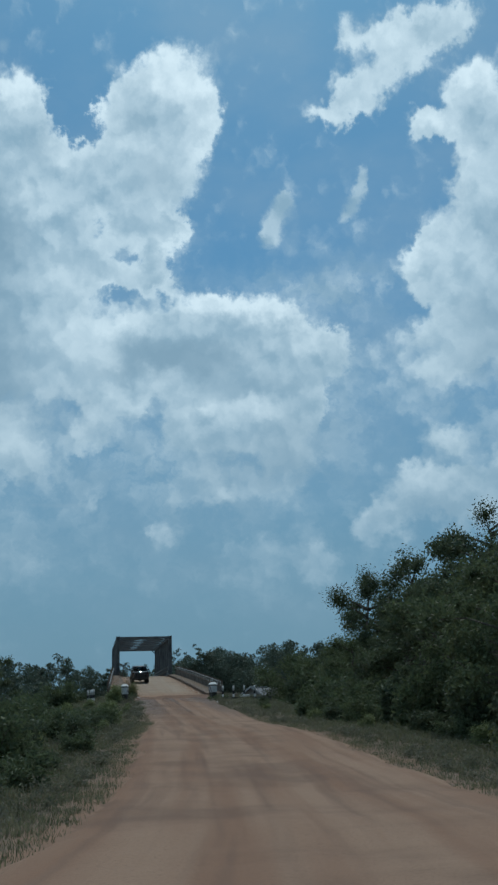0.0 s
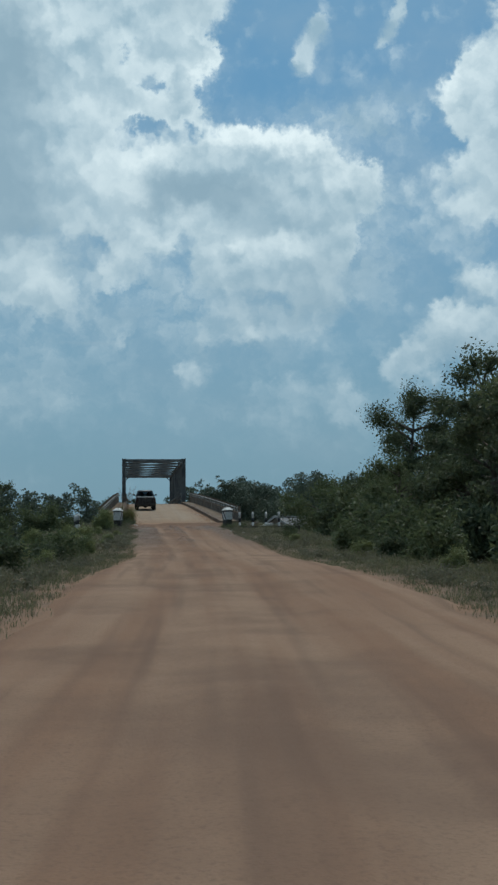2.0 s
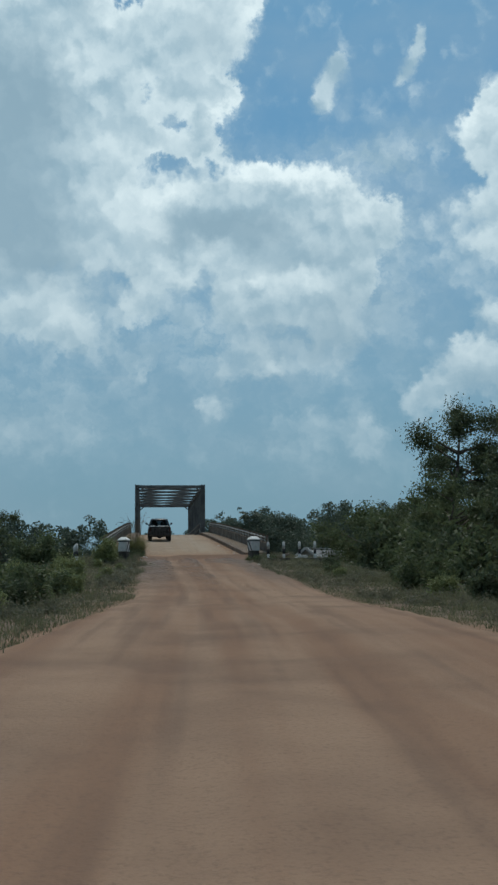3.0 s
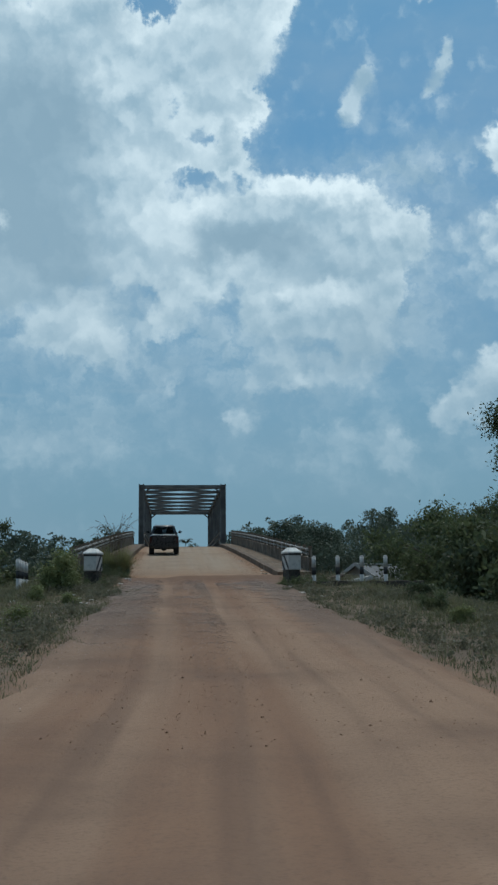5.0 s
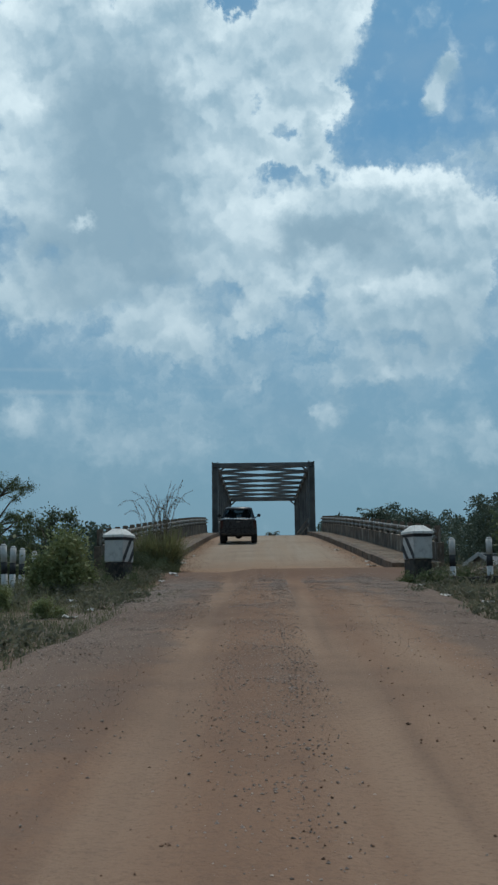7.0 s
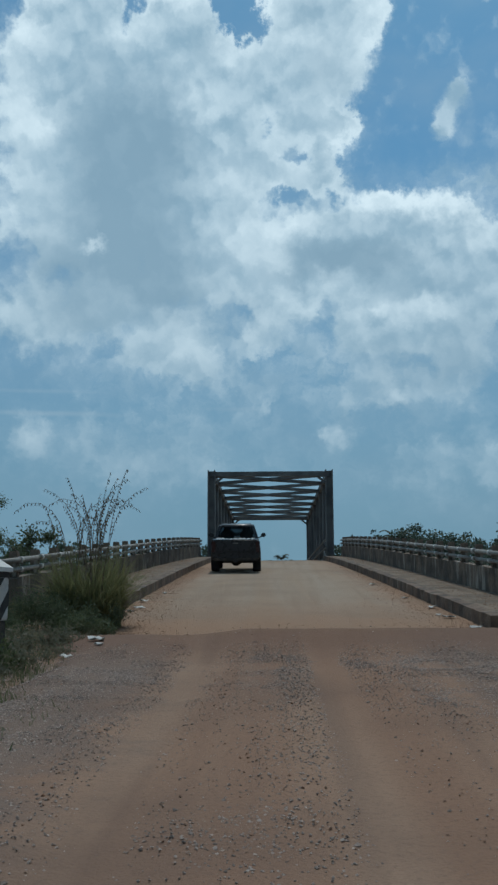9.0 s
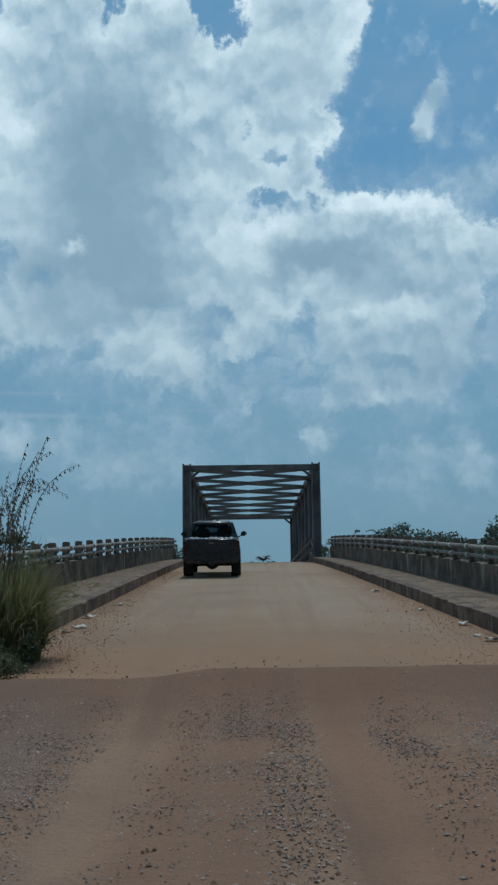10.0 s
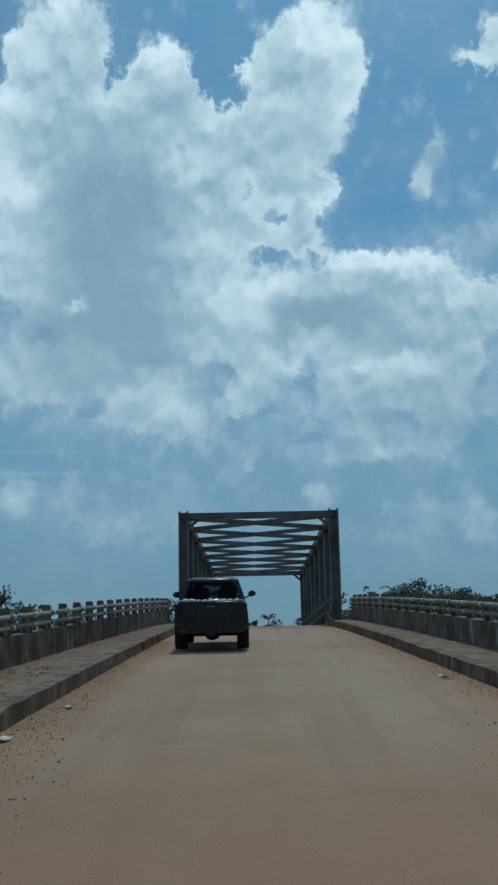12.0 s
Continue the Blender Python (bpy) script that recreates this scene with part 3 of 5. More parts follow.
xs = lines((-3000, -300, 300), (-300, -60, 30), (-60, -20, 4), (-20, -9, 1.0), (-9, 9, 0.5), (9, 20, 1.0), (20, 60, 4), (60, 300, 30), (300, 3000, 300))
ys = lines((-3000, -400, 300), (-400, -150, 20), (-150, -95, 1.0), (-95, -30, 0.5), (-30, 120, 3.0), (120, 300, 30), (300, 4200, 300))
vs = [(x, y, ground_z(x, y)) for y in ys for x in xs]
nx = len(xs)
fs = [(j * nx + i, j * nx + i + 1, (j + 1) * nx + i + 1, (j + 1) * nx + i) for j in range(len(ys) - 1) for i in range(nx - 1)]
ground = tagged(raw("ground", vs, fs, EARTH, lanes=[(abs(x - road_x(y)) - worn_half(y), y) for x, y, z in vs]), "rough verge earth with dry litter beside the road", "ground", kind="structure")
ground.data.shade_smooth()

def ragged_half(c, y):
    return road_half(y) + 0.35 * wobble(c, y, 4.0, 11.0) + 0.25 * wobble(c, y, 1.1, 12.0)


def heaped(x):
    """Height of the dirt over the slab's edge: low on the left, a flat heap from the middle on."""
    s = min(max((x + 1.2) / 0.9, 0.0), 1.0)
    return 0.05 + 0.085 * s * s * (3 - 2 * s) + 0.02 * wobble(x, 0.0, 0.8, 23.0)


def road_top(x, y, c):
    """Height of the road's surface; c is the place across, from -1 to 1."""
    edge = 1 - min(max((1 - abs(c)) / 0.1, 0.0), 1.0)
    rut = -0.045 * (math.exp(-((c + 0.38) / 0.1) ** 2) + math.exp(-((c - 0.12) / 0.1) ** 2))
    near_deck = max(0.0, 1 - (DIRT_END - y) / 1.3)
    z = road_z(y) + 0.05 - 0.12 * edge + rut + 0.035 * wobble(x, y, 0.9, 2.0) + 0.05 * wobble(x, y, 3.0, 4.0)
    return z * (1 - near_deck) + (road_z(y) + heaped(x) - 0.06 * edge) * near_deck


# the road itself: crowned, with two wheel tracks and ragged edges
cross = [-1.0, -0.97, -0.9, -0.8, -0.66, -0.55, -0.44, -0.33, -0.2, -0.08, 0.05, 0.18, 0.3, 0.42, 0.54, 0.66, 0.78, 0.9, 0.97, 1.0]
road_ys = lines((-300, -150, 10), (-150, DIRT_END - 2, 0.35), (DIRT_END - 2, DIRT_END, 0.2))
LIP = 6   # the last rows of dirt lie over the deck's edge
vs, lanes = [], []
for y in road_ys:
    for c in cross:
        half = ragged_half(c, y)
        x = road_x(y) + c * half
        vs.append((x, y, road_top(x, y, c)))
        lanes.append((c * half, y))
for k in range(1, LIP + 1):
    for c in cross:
        x = min(max(road_x(DIRT_END) + c * 3.7, KERB_L - 0.3), KERB_R + 0.3)
        reach = max(0.05, 4.2 * (heaped(x) - 0.03) + 0.22 * wobble(x, 0.0, 1.1, 21.0) + 0.12 * wobble(x, 0.0, 0.35, 22.0))
        y = DIRT_END + reach * k / LIP
        vs.append((x, y, deck_z(y) + heaped(x) * (1 - (k / LIP) ** 2.2) - 0.006 * (k == LIP)))
        lanes.append((c * 3.75, y))
nc = len(cross)
fs = [(j * nc + i, j * nc + i + 1, (j + 1) * nc + i + 1, (j + 1) * nc + i) for j in range(len(road_ys) + LIP - 1) for i in range(nc - 1)]
road = tagged(raw("road", vs, fs, ROAD, lanes=lanes), "unpaved red laterite road with worn wheel tracks", "road", kind="structure")
road.data.shade_smooth()

# ---- bridge approach: deck, kerbs, footways, parapets ----
approach = thing("bridge_approach", (0, 0, 0), "dusty concrete bridge deck rising from the dirt road", "bridge deck", kind="structure")
deck_ys = lines((DECK_START, -22, 0.2), (-22, PORTAL + 2, 0.5), (PORTAL + 2, DECK_END, 2.0))


def strip(name, x0, x1, top, bottom, mat, y0, y1, label="", rough=0.0):
    """A long slab that follows the deck's rise between two sides, each a function of y."""
    yy = [y for y in deck_ys if y0 < y < y1]
    yy = [y0] + yy + [y1]
    v, f, lanes = [], [], []
    for y in yy:
        z = deck_z(y)
        chip = rough * (noise.noise(Vector((x0(y), y * 1.7, 1.0))) + 0.6 * noise.noise(Vector((x0(y), y * 5.0, 2.0))))
        v += [(x0(y), y, z + bottom), (x1(y), y, z + bottom), (x1(y), y, z + top), (x0(y) + chip, y, z + top - abs(chip))]
        lanes += [(x0(y), y), (x1(y), y), (x1(y), y), (x0(y), y)]
    for j in range(len(yy) - 1):
        a, b = 4 * j, 4 * j + 4
        f += [(a, b, b + 1, a + 1), (a + 1, b + 1, b + 2, a + 2), (a + 2, b + 2, b + 3, a + 3), (a + 3, b + 3, b, a)]
    f += [(0, 1, 2, 3), (len(v) - 1, len(v) - 2, len(v) - 3, len(v) - 4)]
    return raw(name, v, f, mat, approach, label, lanes)


strip("deck_slab", lambda y: wall_x(-1, y) - 0.2, lambda y: wall_x(1, y) + 0.2, 0.0, -0.7, DECK, DIRT_END, DECK_END)
for side in (-1, 1):
    y0 = DECK_START + (0.6 if side > 0 else 1.9)   # weeds hide the first of the left-hand kerb
    while y0 < -1:
        y1 = min(y0 + 7.6, -0.4)
        strip("kerb", lambda y: kerb_x(side, y) - 0.02 * side, lambda y: kerb_x(side, y) + 0.22 * side, 0.25, 0.0, KERB, y0, y1 - 0.02, "stained concrete kerb with chipped edge", 0.045)
        strip("footway", lambda y: kerb_x(side, y) + 0.22 * side, lambda y: wall_x(side, y), 0.235, 0.0, FOOTWAY, y0 + 0.05, y1 - 0.03, "dusty concrete footway slab")
        y0 = y1
    y0 = DECK_START + 1.2
    while y0 < -1:
        y1 = min(y0 + 5.0, -0.5)
        strip("parapet_wall", lambda y: wall_x(side, y), lambda y: wall_x(side, y) + 0.2 * side, 0.78, 0.0, CONCRETE, y0, y1 - 0.02, "", 0.03)
        y0 = y1
post_bm = bmesh.new()
box(post_bm, (-0.08, -0.12, 0.0), (0.08, 0.12, 0.49), 0.015)
post_data = bpy.data.meshes.new("rail_post")
post_bm.to_mesh(post_data)
post_bm.free()
post_data.materials.append(CONCRETE)
collar_bm = bmesh.new()
rod(collar_bm, (0, -0.07, -0.004), (0, 0.07, 0.004), 0.064, 0.064, 10)
collar_data = bpy.data.meshes.new("rail_collar")
collar_bm.to_mesh(collar_data)
collar_bm.free()
collar_data.materials.append(GREYWHITE)
for side in (-1, 1):
    y = DECK_START + 1.6
    while y < -0.8:
        p = new("rail_post", post_data)
        p.parent = approach
        p.location = (wall_x(side, y) + 0.1 * side, y, deck_z(y) + 0.775)
        for h, size in ((1.11, 1.0), (0.93, 0.85)):
            ring = new("rail_collar", collar_data)
            ring.parent = approach
            ring.location = (wall_x(side, y) - 0.02 * side, y, deck_z(y) + h)
            ring.scale = (size, 1.0, size)
        y += 1.6
    for h, r in ((1.11, 0.05), (0.93, 0.042)):
        bm = bmesh.new()
        y = DECK_START + 1.3
        while y < -0.7:
            y1 = min(y + 3.2, -0.5)
            rod(bm, (wall_x(side, y) - 0.02 * side, y, deck_z(y) + h), (wall_x(side, y1) - 0.02 * side, y1, deck_z(y1) + h), r)
            y = y1
        part("rail_pipe", bm, PIPE, approach, "galvanised steel rail pipe")
for y in (-40.2, -20.0, 1.0, 29.0, 50.0, 71.0):
    bm = bmesh.new()
    box(bm, (-3.6, y - 0.5, -9.0), (3.6, y + 0.5, deck_z(y) - 0.69), 0.05)
    part("pier", bm, CONCRETE, approach, "plain concrete pier")

# ---- truss span ----
BAYS, BAY = 7, 4.35
TOP, HALF = 4.9, 3.27
truss = thing("truss_bridge", (0, PORTAL, DECK_TOP), "dark steel truss bridge with lattice top bracing", "bridge")
for side in (-1, 1):
    x = side * HALF
    for i in range(BAYS + 1):
        y = i * BAY
        wide = 0.42 if i in (0, BAYS) else 0.3
        bm = bmesh.new()
        for s in (-1, 1):
            bar(bm, (x + s * wide * 0.42, y, -0.3), (x + s * wide * 0.42, y, TOP + (0.06 if i in (0, BAYS) else -0.1)), 0.07, wide, (0, 1, 0))
        bar(bm, (x, y, -0.3), (x, y, TOP - 0.02), wide * 0.8, 0.05, (0, 1, 0))
        part("post", bm, STEEL, truss)
        if i < BAYS:
            y1 = y + BAY
            bm = bmesh.new()
            up = i < BAYS / 2
            bar(bm, (x, y, 0.2 if not up else TOP - 0.2), (x, y1, TOP - 0.2 if not up else 0.2), 0.22, 0.12, (1, 0, 0))
            part("side_diagonal", bm, STEEL, truss)
            bm = bmesh.new()
            bar(bm, (x, y + BAY / 2, 0.1), (x, y + BAY / 2, TOP - 0.3), 0.14, 0.14, (0, 1, 0))
            part("hanger", bm, STEEL, truss)
    for z, d in ((TOP - 0.14, 0.34), (0.05, 0.4)):
        bm = bmesh.new()
        bar(bm, (x, 0.05, z), (x, BAYS * BAY - 0.05, z), 0.36, d)
        part("chord", bm, STEEL, truss)
    for z in (1.05, 0.6):
        bm = bmesh.new()
        rod(bm, (x - side * 0.28, -0.6, z), (x - side * 0.28, BAYS * BAY, z), 0.045)
        part("guard_rail", bm, PIPE, truss, "steel pipe guard rail")
    for z in (0.35, 1.0):
        bm = bmesh.new()
        bar(bm, (x - side * 0.2, 0.2, z - 0.3), (x - side * 0.2, 2.6, z + 0.2), 0.07, 0.09)
        part("end_brace", bm, STEEL, truss)
for i in range(BAYS):
    y, y1 = i * BAY, (i + 1) * BAY
    for s in (-1, 1):
        bm = bmesh.new()
        bar(bm, (-s * HALF, y + 0.12, TOP - 0.2 - 0.012 * s), (s * HALF, y1 - 0.12, TOP - 0.2 - 0.012 * s), 0.3, 0.16)
        part("top_brace", bm, STEEL, truss)
for y, d in ((0.0, 0.26), (BAYS * BAY, 0.3)):
    bm = bmesh.new()
    bar(bm, (-HALF, y, TOP - d / 2 - 0.02), (HALF, y, TOP - d / 2 - 0.02), 0.3, d)
    part("portal_strut", bm, STEEL, truss)
    for s in (-1, 1):
        bm = bmesh.new()
        bar(bm, (s * (HALF - 0.1), y, TOP - 0.75), (s * (HALF - 0.75), y, TOP - 0.2), 0.12, 0.14, (0, 1, 0))
        part("knee_brace", bm, STEEL, truss)
bm = bmesh.new()
box(bm, (-3.6, -0.5, -1.15), (3.6, BAYS * BAY + 0.5, -0.71), 0.02)
part("floor_beam", bm, STEEL, truss)

# ---- entrance pillars and bollards ----
def pillar(place, side):
    """Block with a hipped cap on a dark plinth; side: which face carries the slanted stripes."""
    p = thing("entrance_pillar", place, "white concrete bridge-end pillar with hipped cap and slanted black stripes", "pillar", "bridge-end pillars")
    bm = bmesh.new()
    box(bm, (-0.36, -0.36, -0.3), (0.36, 0.36, 0.36), 0.02)
    part("plinth", bm, MOULDY, p, "mould-black concrete plinth")
    bm = bmesh.new()
    box(bm, (-0.385, -0.385, 0.36), (0.385, 0.385, 0.94), 0.02)
    part("block", bm, GREYWHITE, p)
    bm = bmesh.new()
    box(bm, (-0.39, -0.39, 0.941), (0.39, 0.39, 1.02), 0.012)
    part("cap_band", bm, BLACK, p, "black painted band")
    bm = bmesh.new()
    vs = [bm.verts.new(v) for v in ((-0.43, -0.43, 1.02), (0.43, -0.43, 1.02), (0.43, 0.43, 1.02), (-0.43, 0.43, 1.02),
                                    (-0.43, -0.43, 1.08), (0.43, -0.43, 1.08), (0.43, 0.43, 1.08), (-0.43, 0.43, 1.08),
                                    (-0.17, -0.17, 1.25), (0.17, -0.17, 1.25), (0.17, 0.17, 1.25), (-0.17, 0.17, 1.25))]
    for f in ((3, 2, 1, 0), (0, 1, 5, 4), (1, 2, 6, 5), (2, 3, 7, 6), (3, 0, 4, 7), (4, 5, 9, 8), (5, 6, 10, 9), (6, 7, 11, 10), (7, 4, 8, 11), (8, 9, 10, 11)):
        bm.faces.new([vs[i] for i in f])
    part("cap", bm, WHITE, p, "chalk-white hipped cap")
    # two broad stripes climb away from the traffic on the inner face
    for band in (((-0.38, 0.486), (0.043, 0.935), (0.243, 0.935), (-0.3, 0.365), (-0.38, 0.365)), ((-0.02, 0.365), (0.38, 0.79), (0.38, 0.58), (0.18, 0.365))):
        bm = bmesh.new()
        face = bm.faces.new([bm.verts.new((side * 0.386, y, z)) for y, z in band])
        for v in bmesh.ops.extrude_face_region(bm, geom=[face])["geom"]:
            if isinstance(v, bmesh.types.BMVert):
                v.co.x += side * 0.006
        bmesh.ops.recalc_face_normals(bm, faces=bm.faces[:])
        part("stripe", bm, BLACK, p, "slanted black stripe")
    return p


def bollard(place, lean):
    b = thing("bollard", Matrix.Translation(place) @ Euler((lean, -lean * 0.6, 0)).to_matrix().to_4x4(),
              "round-topped concrete bollard banded black and white", "bollard", "bollards beside the bridge end")
    for name, z0, z1, r, mat in (("foot", -0.25, 0.32, 0.078, GREYWHITE), ("black_band", 0.32, 0.6, 0.0765, BLACK), ("white_top", 0.6, 0.97, 0.078, GREYWHITE)):
        bm = bmesh.new()
        rod(bm, (0, 0, z0), (0, 0, z1), r, r, 12)
        if name == "white_top":
            rod(bm, (0, 0, z1), (0, 0, z1 + 0.05), r, r * 0.55, 12)
        part(name, bm, mat, b)
    return b


for x, side in ((3.64, -1), (-3.69, 1)):
    end = pillar((x, -45.0, -2.6), side)
    end.matrix_basis = Matrix.Translation((x, -44.85, -2.6)) @ Matrix.Rotation(-0.22 * side, 4, "Z")
    end.scale = (0.62, 1.0, 0.92)
for k in range(4):
    bollard((4.46 + 0.88 * k, -45.0 - 0.1 * k, -2.78), 0.04 * math.sin(3 * k))
for k, (x, y) in enumerate(((-6.22, -46.0), (-6.4, -44.5), (-6.52, -43.0), (-6.7, -40.4))):
    bollard((x, y, -2.85), 0.05 * math.cos(2 * k))
# low wall that carries the row of bollards
bm = bmesh.new()
wall_pts = [(4.05 + 0.4 * k, -44.98 - 0.045 * k) for k in range(12)]
rows = []
for k, (x, y) in enumerate(wall_pts):
    t0 = -2.7 + 0.02 * math.sin(2.3 * k)
    rows.append([bm.verts.new(v) for v in ((x, y - 0.17, -3.3), (x, y - 0.16, t0 - 0.02), (x, y - 0.13, t0), (x, y + 0.13, t0), (x, y + 0.16, t0 - 0.02), (x, y + 0.17, -3.3))])
for r0, r1 in zip(rows, rows[1:]):
    for q in range(5):
        bm.faces.new((r0[q], r1[q], r1[q + 1], r0[q + 1]))
bm.faces.new(rows[0])
bm.faces.new(rows[-1][::-1])
bmesh.ops.recalc_face_normals(bm, faces=bm.faces[:])
tagged(part("low_wall", bm, MOULDY), "low mould-black concrete wall carrying the bollards", "wall")
# broken slabs lying below the bollards
rnd = random.Random(5)
for k in range(3):
    x, y = 5.4 + 1.0 * k + rnd.uniform(-0.2, 0.2), -43.6 + rnd.uniform(-0.3, 0.5)
    bm = bmesh.new()
    box(bm, (-0.5, -0.16, -0.07), (0.5, 0.16, 0.07), 0.02)
    for v in bm.verts:
        v.co += Vector((rnd.uniform(-1, 1), rnd.uniform(-1, 1), rnd.uniform(-1, 1))) * 0.03
    s = part("broken_slab", bm, GREYWHITE if k % 2 else CONCRETE)
    s.matrix_basis = Matrix.Translation((x, y, ground_z(x, y) + 0.1)) @ Euler((rnd.uniform(-0.15, 0.15), rnd.uniform(-0.3, 0.3), rnd.uniform(-0.7, 0.7))).to_matrix().to_4x4()
    tagged(s, "broken pale concrete slab lying in the verge", "rubble", "broken slabs in the verge")


# ---- pickup truck on the deck ----
PAINT = material("dark charcoal car paint", (0.014, 0.016, 0.019), 0.32, 0.1, ((0.03, 0.028, 0.026), 5, 0.5, 0.8), None, 0.0, gloss=0.5)
RUBBER = material("black rubber", (0.012, 0.012, 0.012), 0.85, 0.0, ((0.05, 0.04, 0.03), 6, 0.5, 0.75), None, 0.1)
CHROME = material("worn chrome", (0.6, 0.6, 0.6), 0.2, 1.0)
LENS = material("red tail lamp lens", (0.03, 0.006, 0.006), 0.3, 0.0, gloss=0.5)
UNDER = material("dusty underbody", (0.03, 0.028, 0.026), 0.9, 0.0, ((0.09, 0.07, 0.05), 5, 0.45, 0.7))
GLASS = bpy.data.materials.new("tinted car glass")
GLASS.use_nodes = True
gs = GLASS.node_tree.nodes["Principled BSDF"]
gs.inputs["Base Color"].default_value = rgb(0.05, 0.07, 0.08)
gs.inputs["Roughness"].default_value = 0.04
gs.inputs["Transmission Weight"].default_value = 0.9
gs.inputs["IOR"].default_value = 1.1


def loft(bm, rings, cap=True):
    """Skins rings of equally many points."""
    rows = [[bm.verts.new(p) for p in ring] for ring in rings]
    n = len(rows[0])
    for a, b in zip(rows, rows[1:]):
        for i in range(n):
            f = bm.faces.new((a[i], a[(i + 1) % n], b[(i + 1) % n], b[i]))
            f.smooth = True
    if cap:
        bm.faces.new(rows[0][::-1])
        bm.faces.new(rows[-1])
    return bm


def rounded(y, x_half, z0, z1, x_top, r=0.08):
    """A cross section of a body: rounded shoulders, narrower at the top."""
    pts = [(-x_half + r, z0), (x_half - r, z0), (x_half, z0 + r), (x_half, z0 + (z1 - z0) * 0.55), (x_top, z1 - r), (x_top - r, z1), (-x_top + r, z1), (-x_top, z1 - r), (-x_half, z0 + (z1 - z0) * 0.55), (-x_half, z0 + r)]
    return [(x, y, z) for x, z in pts]


def pickup(place, turn, tilt):
    """Double-cab pickup; its tail is at the origin and it points along +y."""
    c = thing("pickup_truck", Matrix.Translation(place) @ Euler((tilt, 0, turn)).to_matrix().to_4x4(),
              "dark charcoal double-cab pickup truck seen from behind, dusty", "pickup truck")
    bm = bmesh.new()   # load bed and lower body
    loft(bm, [rounded(0.0, 0.86, 0.5, 1.16, 0.84), rounded(0.06, 0.9, 0.47, 1.19, 0.87), rounded(1.6, 0.91, 0.46, 1.2, 0.87), rounded(3.6, 0.91, 0.46, 1.2, 0.86), rounded(4.8, 0.88, 0.46, 1.1, 0.8), rounded(5.05, 0.8, 0.5, 0.98, 0.73)])
    part("body", bm, PAINT, c)
    bm = bmesh.new()
    box(bm, (-0.72, -0.035, 0.66), (0.72, 0.03, 1.17), 0.03)
    gate = part("tailgate", bm, PAINT, c)
    bm = bmesh.new()
    box(bm, (-0.09, -0.06, 1.05), (0.09, -0.034, 1.09), 0.01)
    part("handle", bm, PIPE, gate, "dull metal tailgate handle")
    bm = bmesh.new()
    box(bm, (-0.71, -0.044, 0.74), (0.71, -0.034, 0.77), 0.004)
    part("trim_strip", bm, RUBBER, gate)
    bm = bmesh.new()
    rod(bm, (-0.84, 0.02, 1.205), (0.84, 0.02, 1.205), 0.024)
    part("top_rail", bm, CHROME, c, "bright rail along the tailgate top")
    for s in (-1, 1):
        bm = bmesh.new()
        box(bm, (s * 0.74, -0.03, 0.74), (s * 0.885, 0.08, 1.14), 0.02)
        part("tail_lamp", bm, LENS, c, "dark red tail lamp")
    bm = bmesh.new()   # cab as pillars and roof around glass
    loft(bm, [rounded(1.45, 0.67, 1.66, 1.72, 0.6, 0.03), rounded(1.6, 0.66, 1.68, 1.77, 0.58, 0.03), rounded(2.6, 0.66, 1.7, 1.8, 0.58, 0.03), rounded(3.2, 0.64, 1.64, 1.73, 0.56, 0.03)])
    part("roof", bm, PAINT, c)
    for s in (-1, 1):
        for y0, y1 in ((1.28, 1.52), (2.45, 2.5), (4.0, 3.1)):
            bm = bmesh.new()
            bar(bm, (s * 0.8, y0, 1.17), (s * 0.625, y1, 1.69), 0.1, 0.09, (0, 1, 0))
            part("cab_pillar", bm, PAINT, c)
        bm = bmesh.new()
        q = [bm.verts.new(v) for v in ((s * 0.81, 1.35, 1.19), (s * 0.81, 3.9, 1.19), (s * 0.64, 3.1, 1.67), (s * 0.64, 1.55, 1.67))]
        bm.faces.new(q)
        part("side_window", bm, GLASS, c)
        bm = bmesh.new()
        box(bm, (s * 0.93, 3.0, 1.27), (s * 1.13, 3.12, 1.43), 0.04)
        m = part("door_mirror", bm, PAINT, c)
        bm = bmesh.new()
        bar(bm, (s * 0.8, 3.06, 1.22), (s * 0.98, 3.06, 1.3), 0.05, 0.04)
        part("mirror_arm", bm, RUBBER, m)
    for name, pts in (("rear_window", ((-0.76, 1.3, 1.18), (0.76, 1.3, 1.18), (0.6, 1.5, 1.67), (-0.6, 1.5, 1.67))),
                      ("windscreen", ((-0.76, 3.98, 1.18), (0.76, 3.98, 1.18), (0.6, 3.12, 1.66), (-0.6, 3.12, 1.66)))):
        bm = bmesh.new()
        bm.faces.new([bm.verts.new(v) for v in pts])
        part(name, bm, GLASS, c, "tinted glass")
    for s in (-1, 1):
        for y in (2.0, 2.9):
            bm = bmesh.new()
            box(bm, (s * 0.37 - 0.24, y, 1.0), (s * 0.37 + 0.24, y + 0.14, 1.48), 0.05)
            box(bm, (s * 0.37 - 0.13, y + 0.02, 1.48), (s * 0.37 + 0.13, y + 0.11, 1.64), 0.04)
            part("seat_back", bm, UNDER, c)
    rnd2 = random.Random(2)
    for k in range(9):   # pale sacks on the load, showing over the tailgate
        bm = bmesh.new()
        x = -0.66 + 0.16 * k
        rad = rnd2.uniform(0.04, 0.075)
        bmesh.ops.create_icosphere(bm, subdivisions=1, radius=rad, matrix=Matrix.Translation((x, 0.6, 1.21)) @ Matrix.Diagonal((1.5, 1.4, 0.8, 1)))
        part("sack", bm, GREYWHITE, c, "pale sack on the load bed")
    bm = bmesh.new()
    rod(bm, (-0.75, 0.95, 0.37), (0.75, 0.95, 0.37), 0.05)
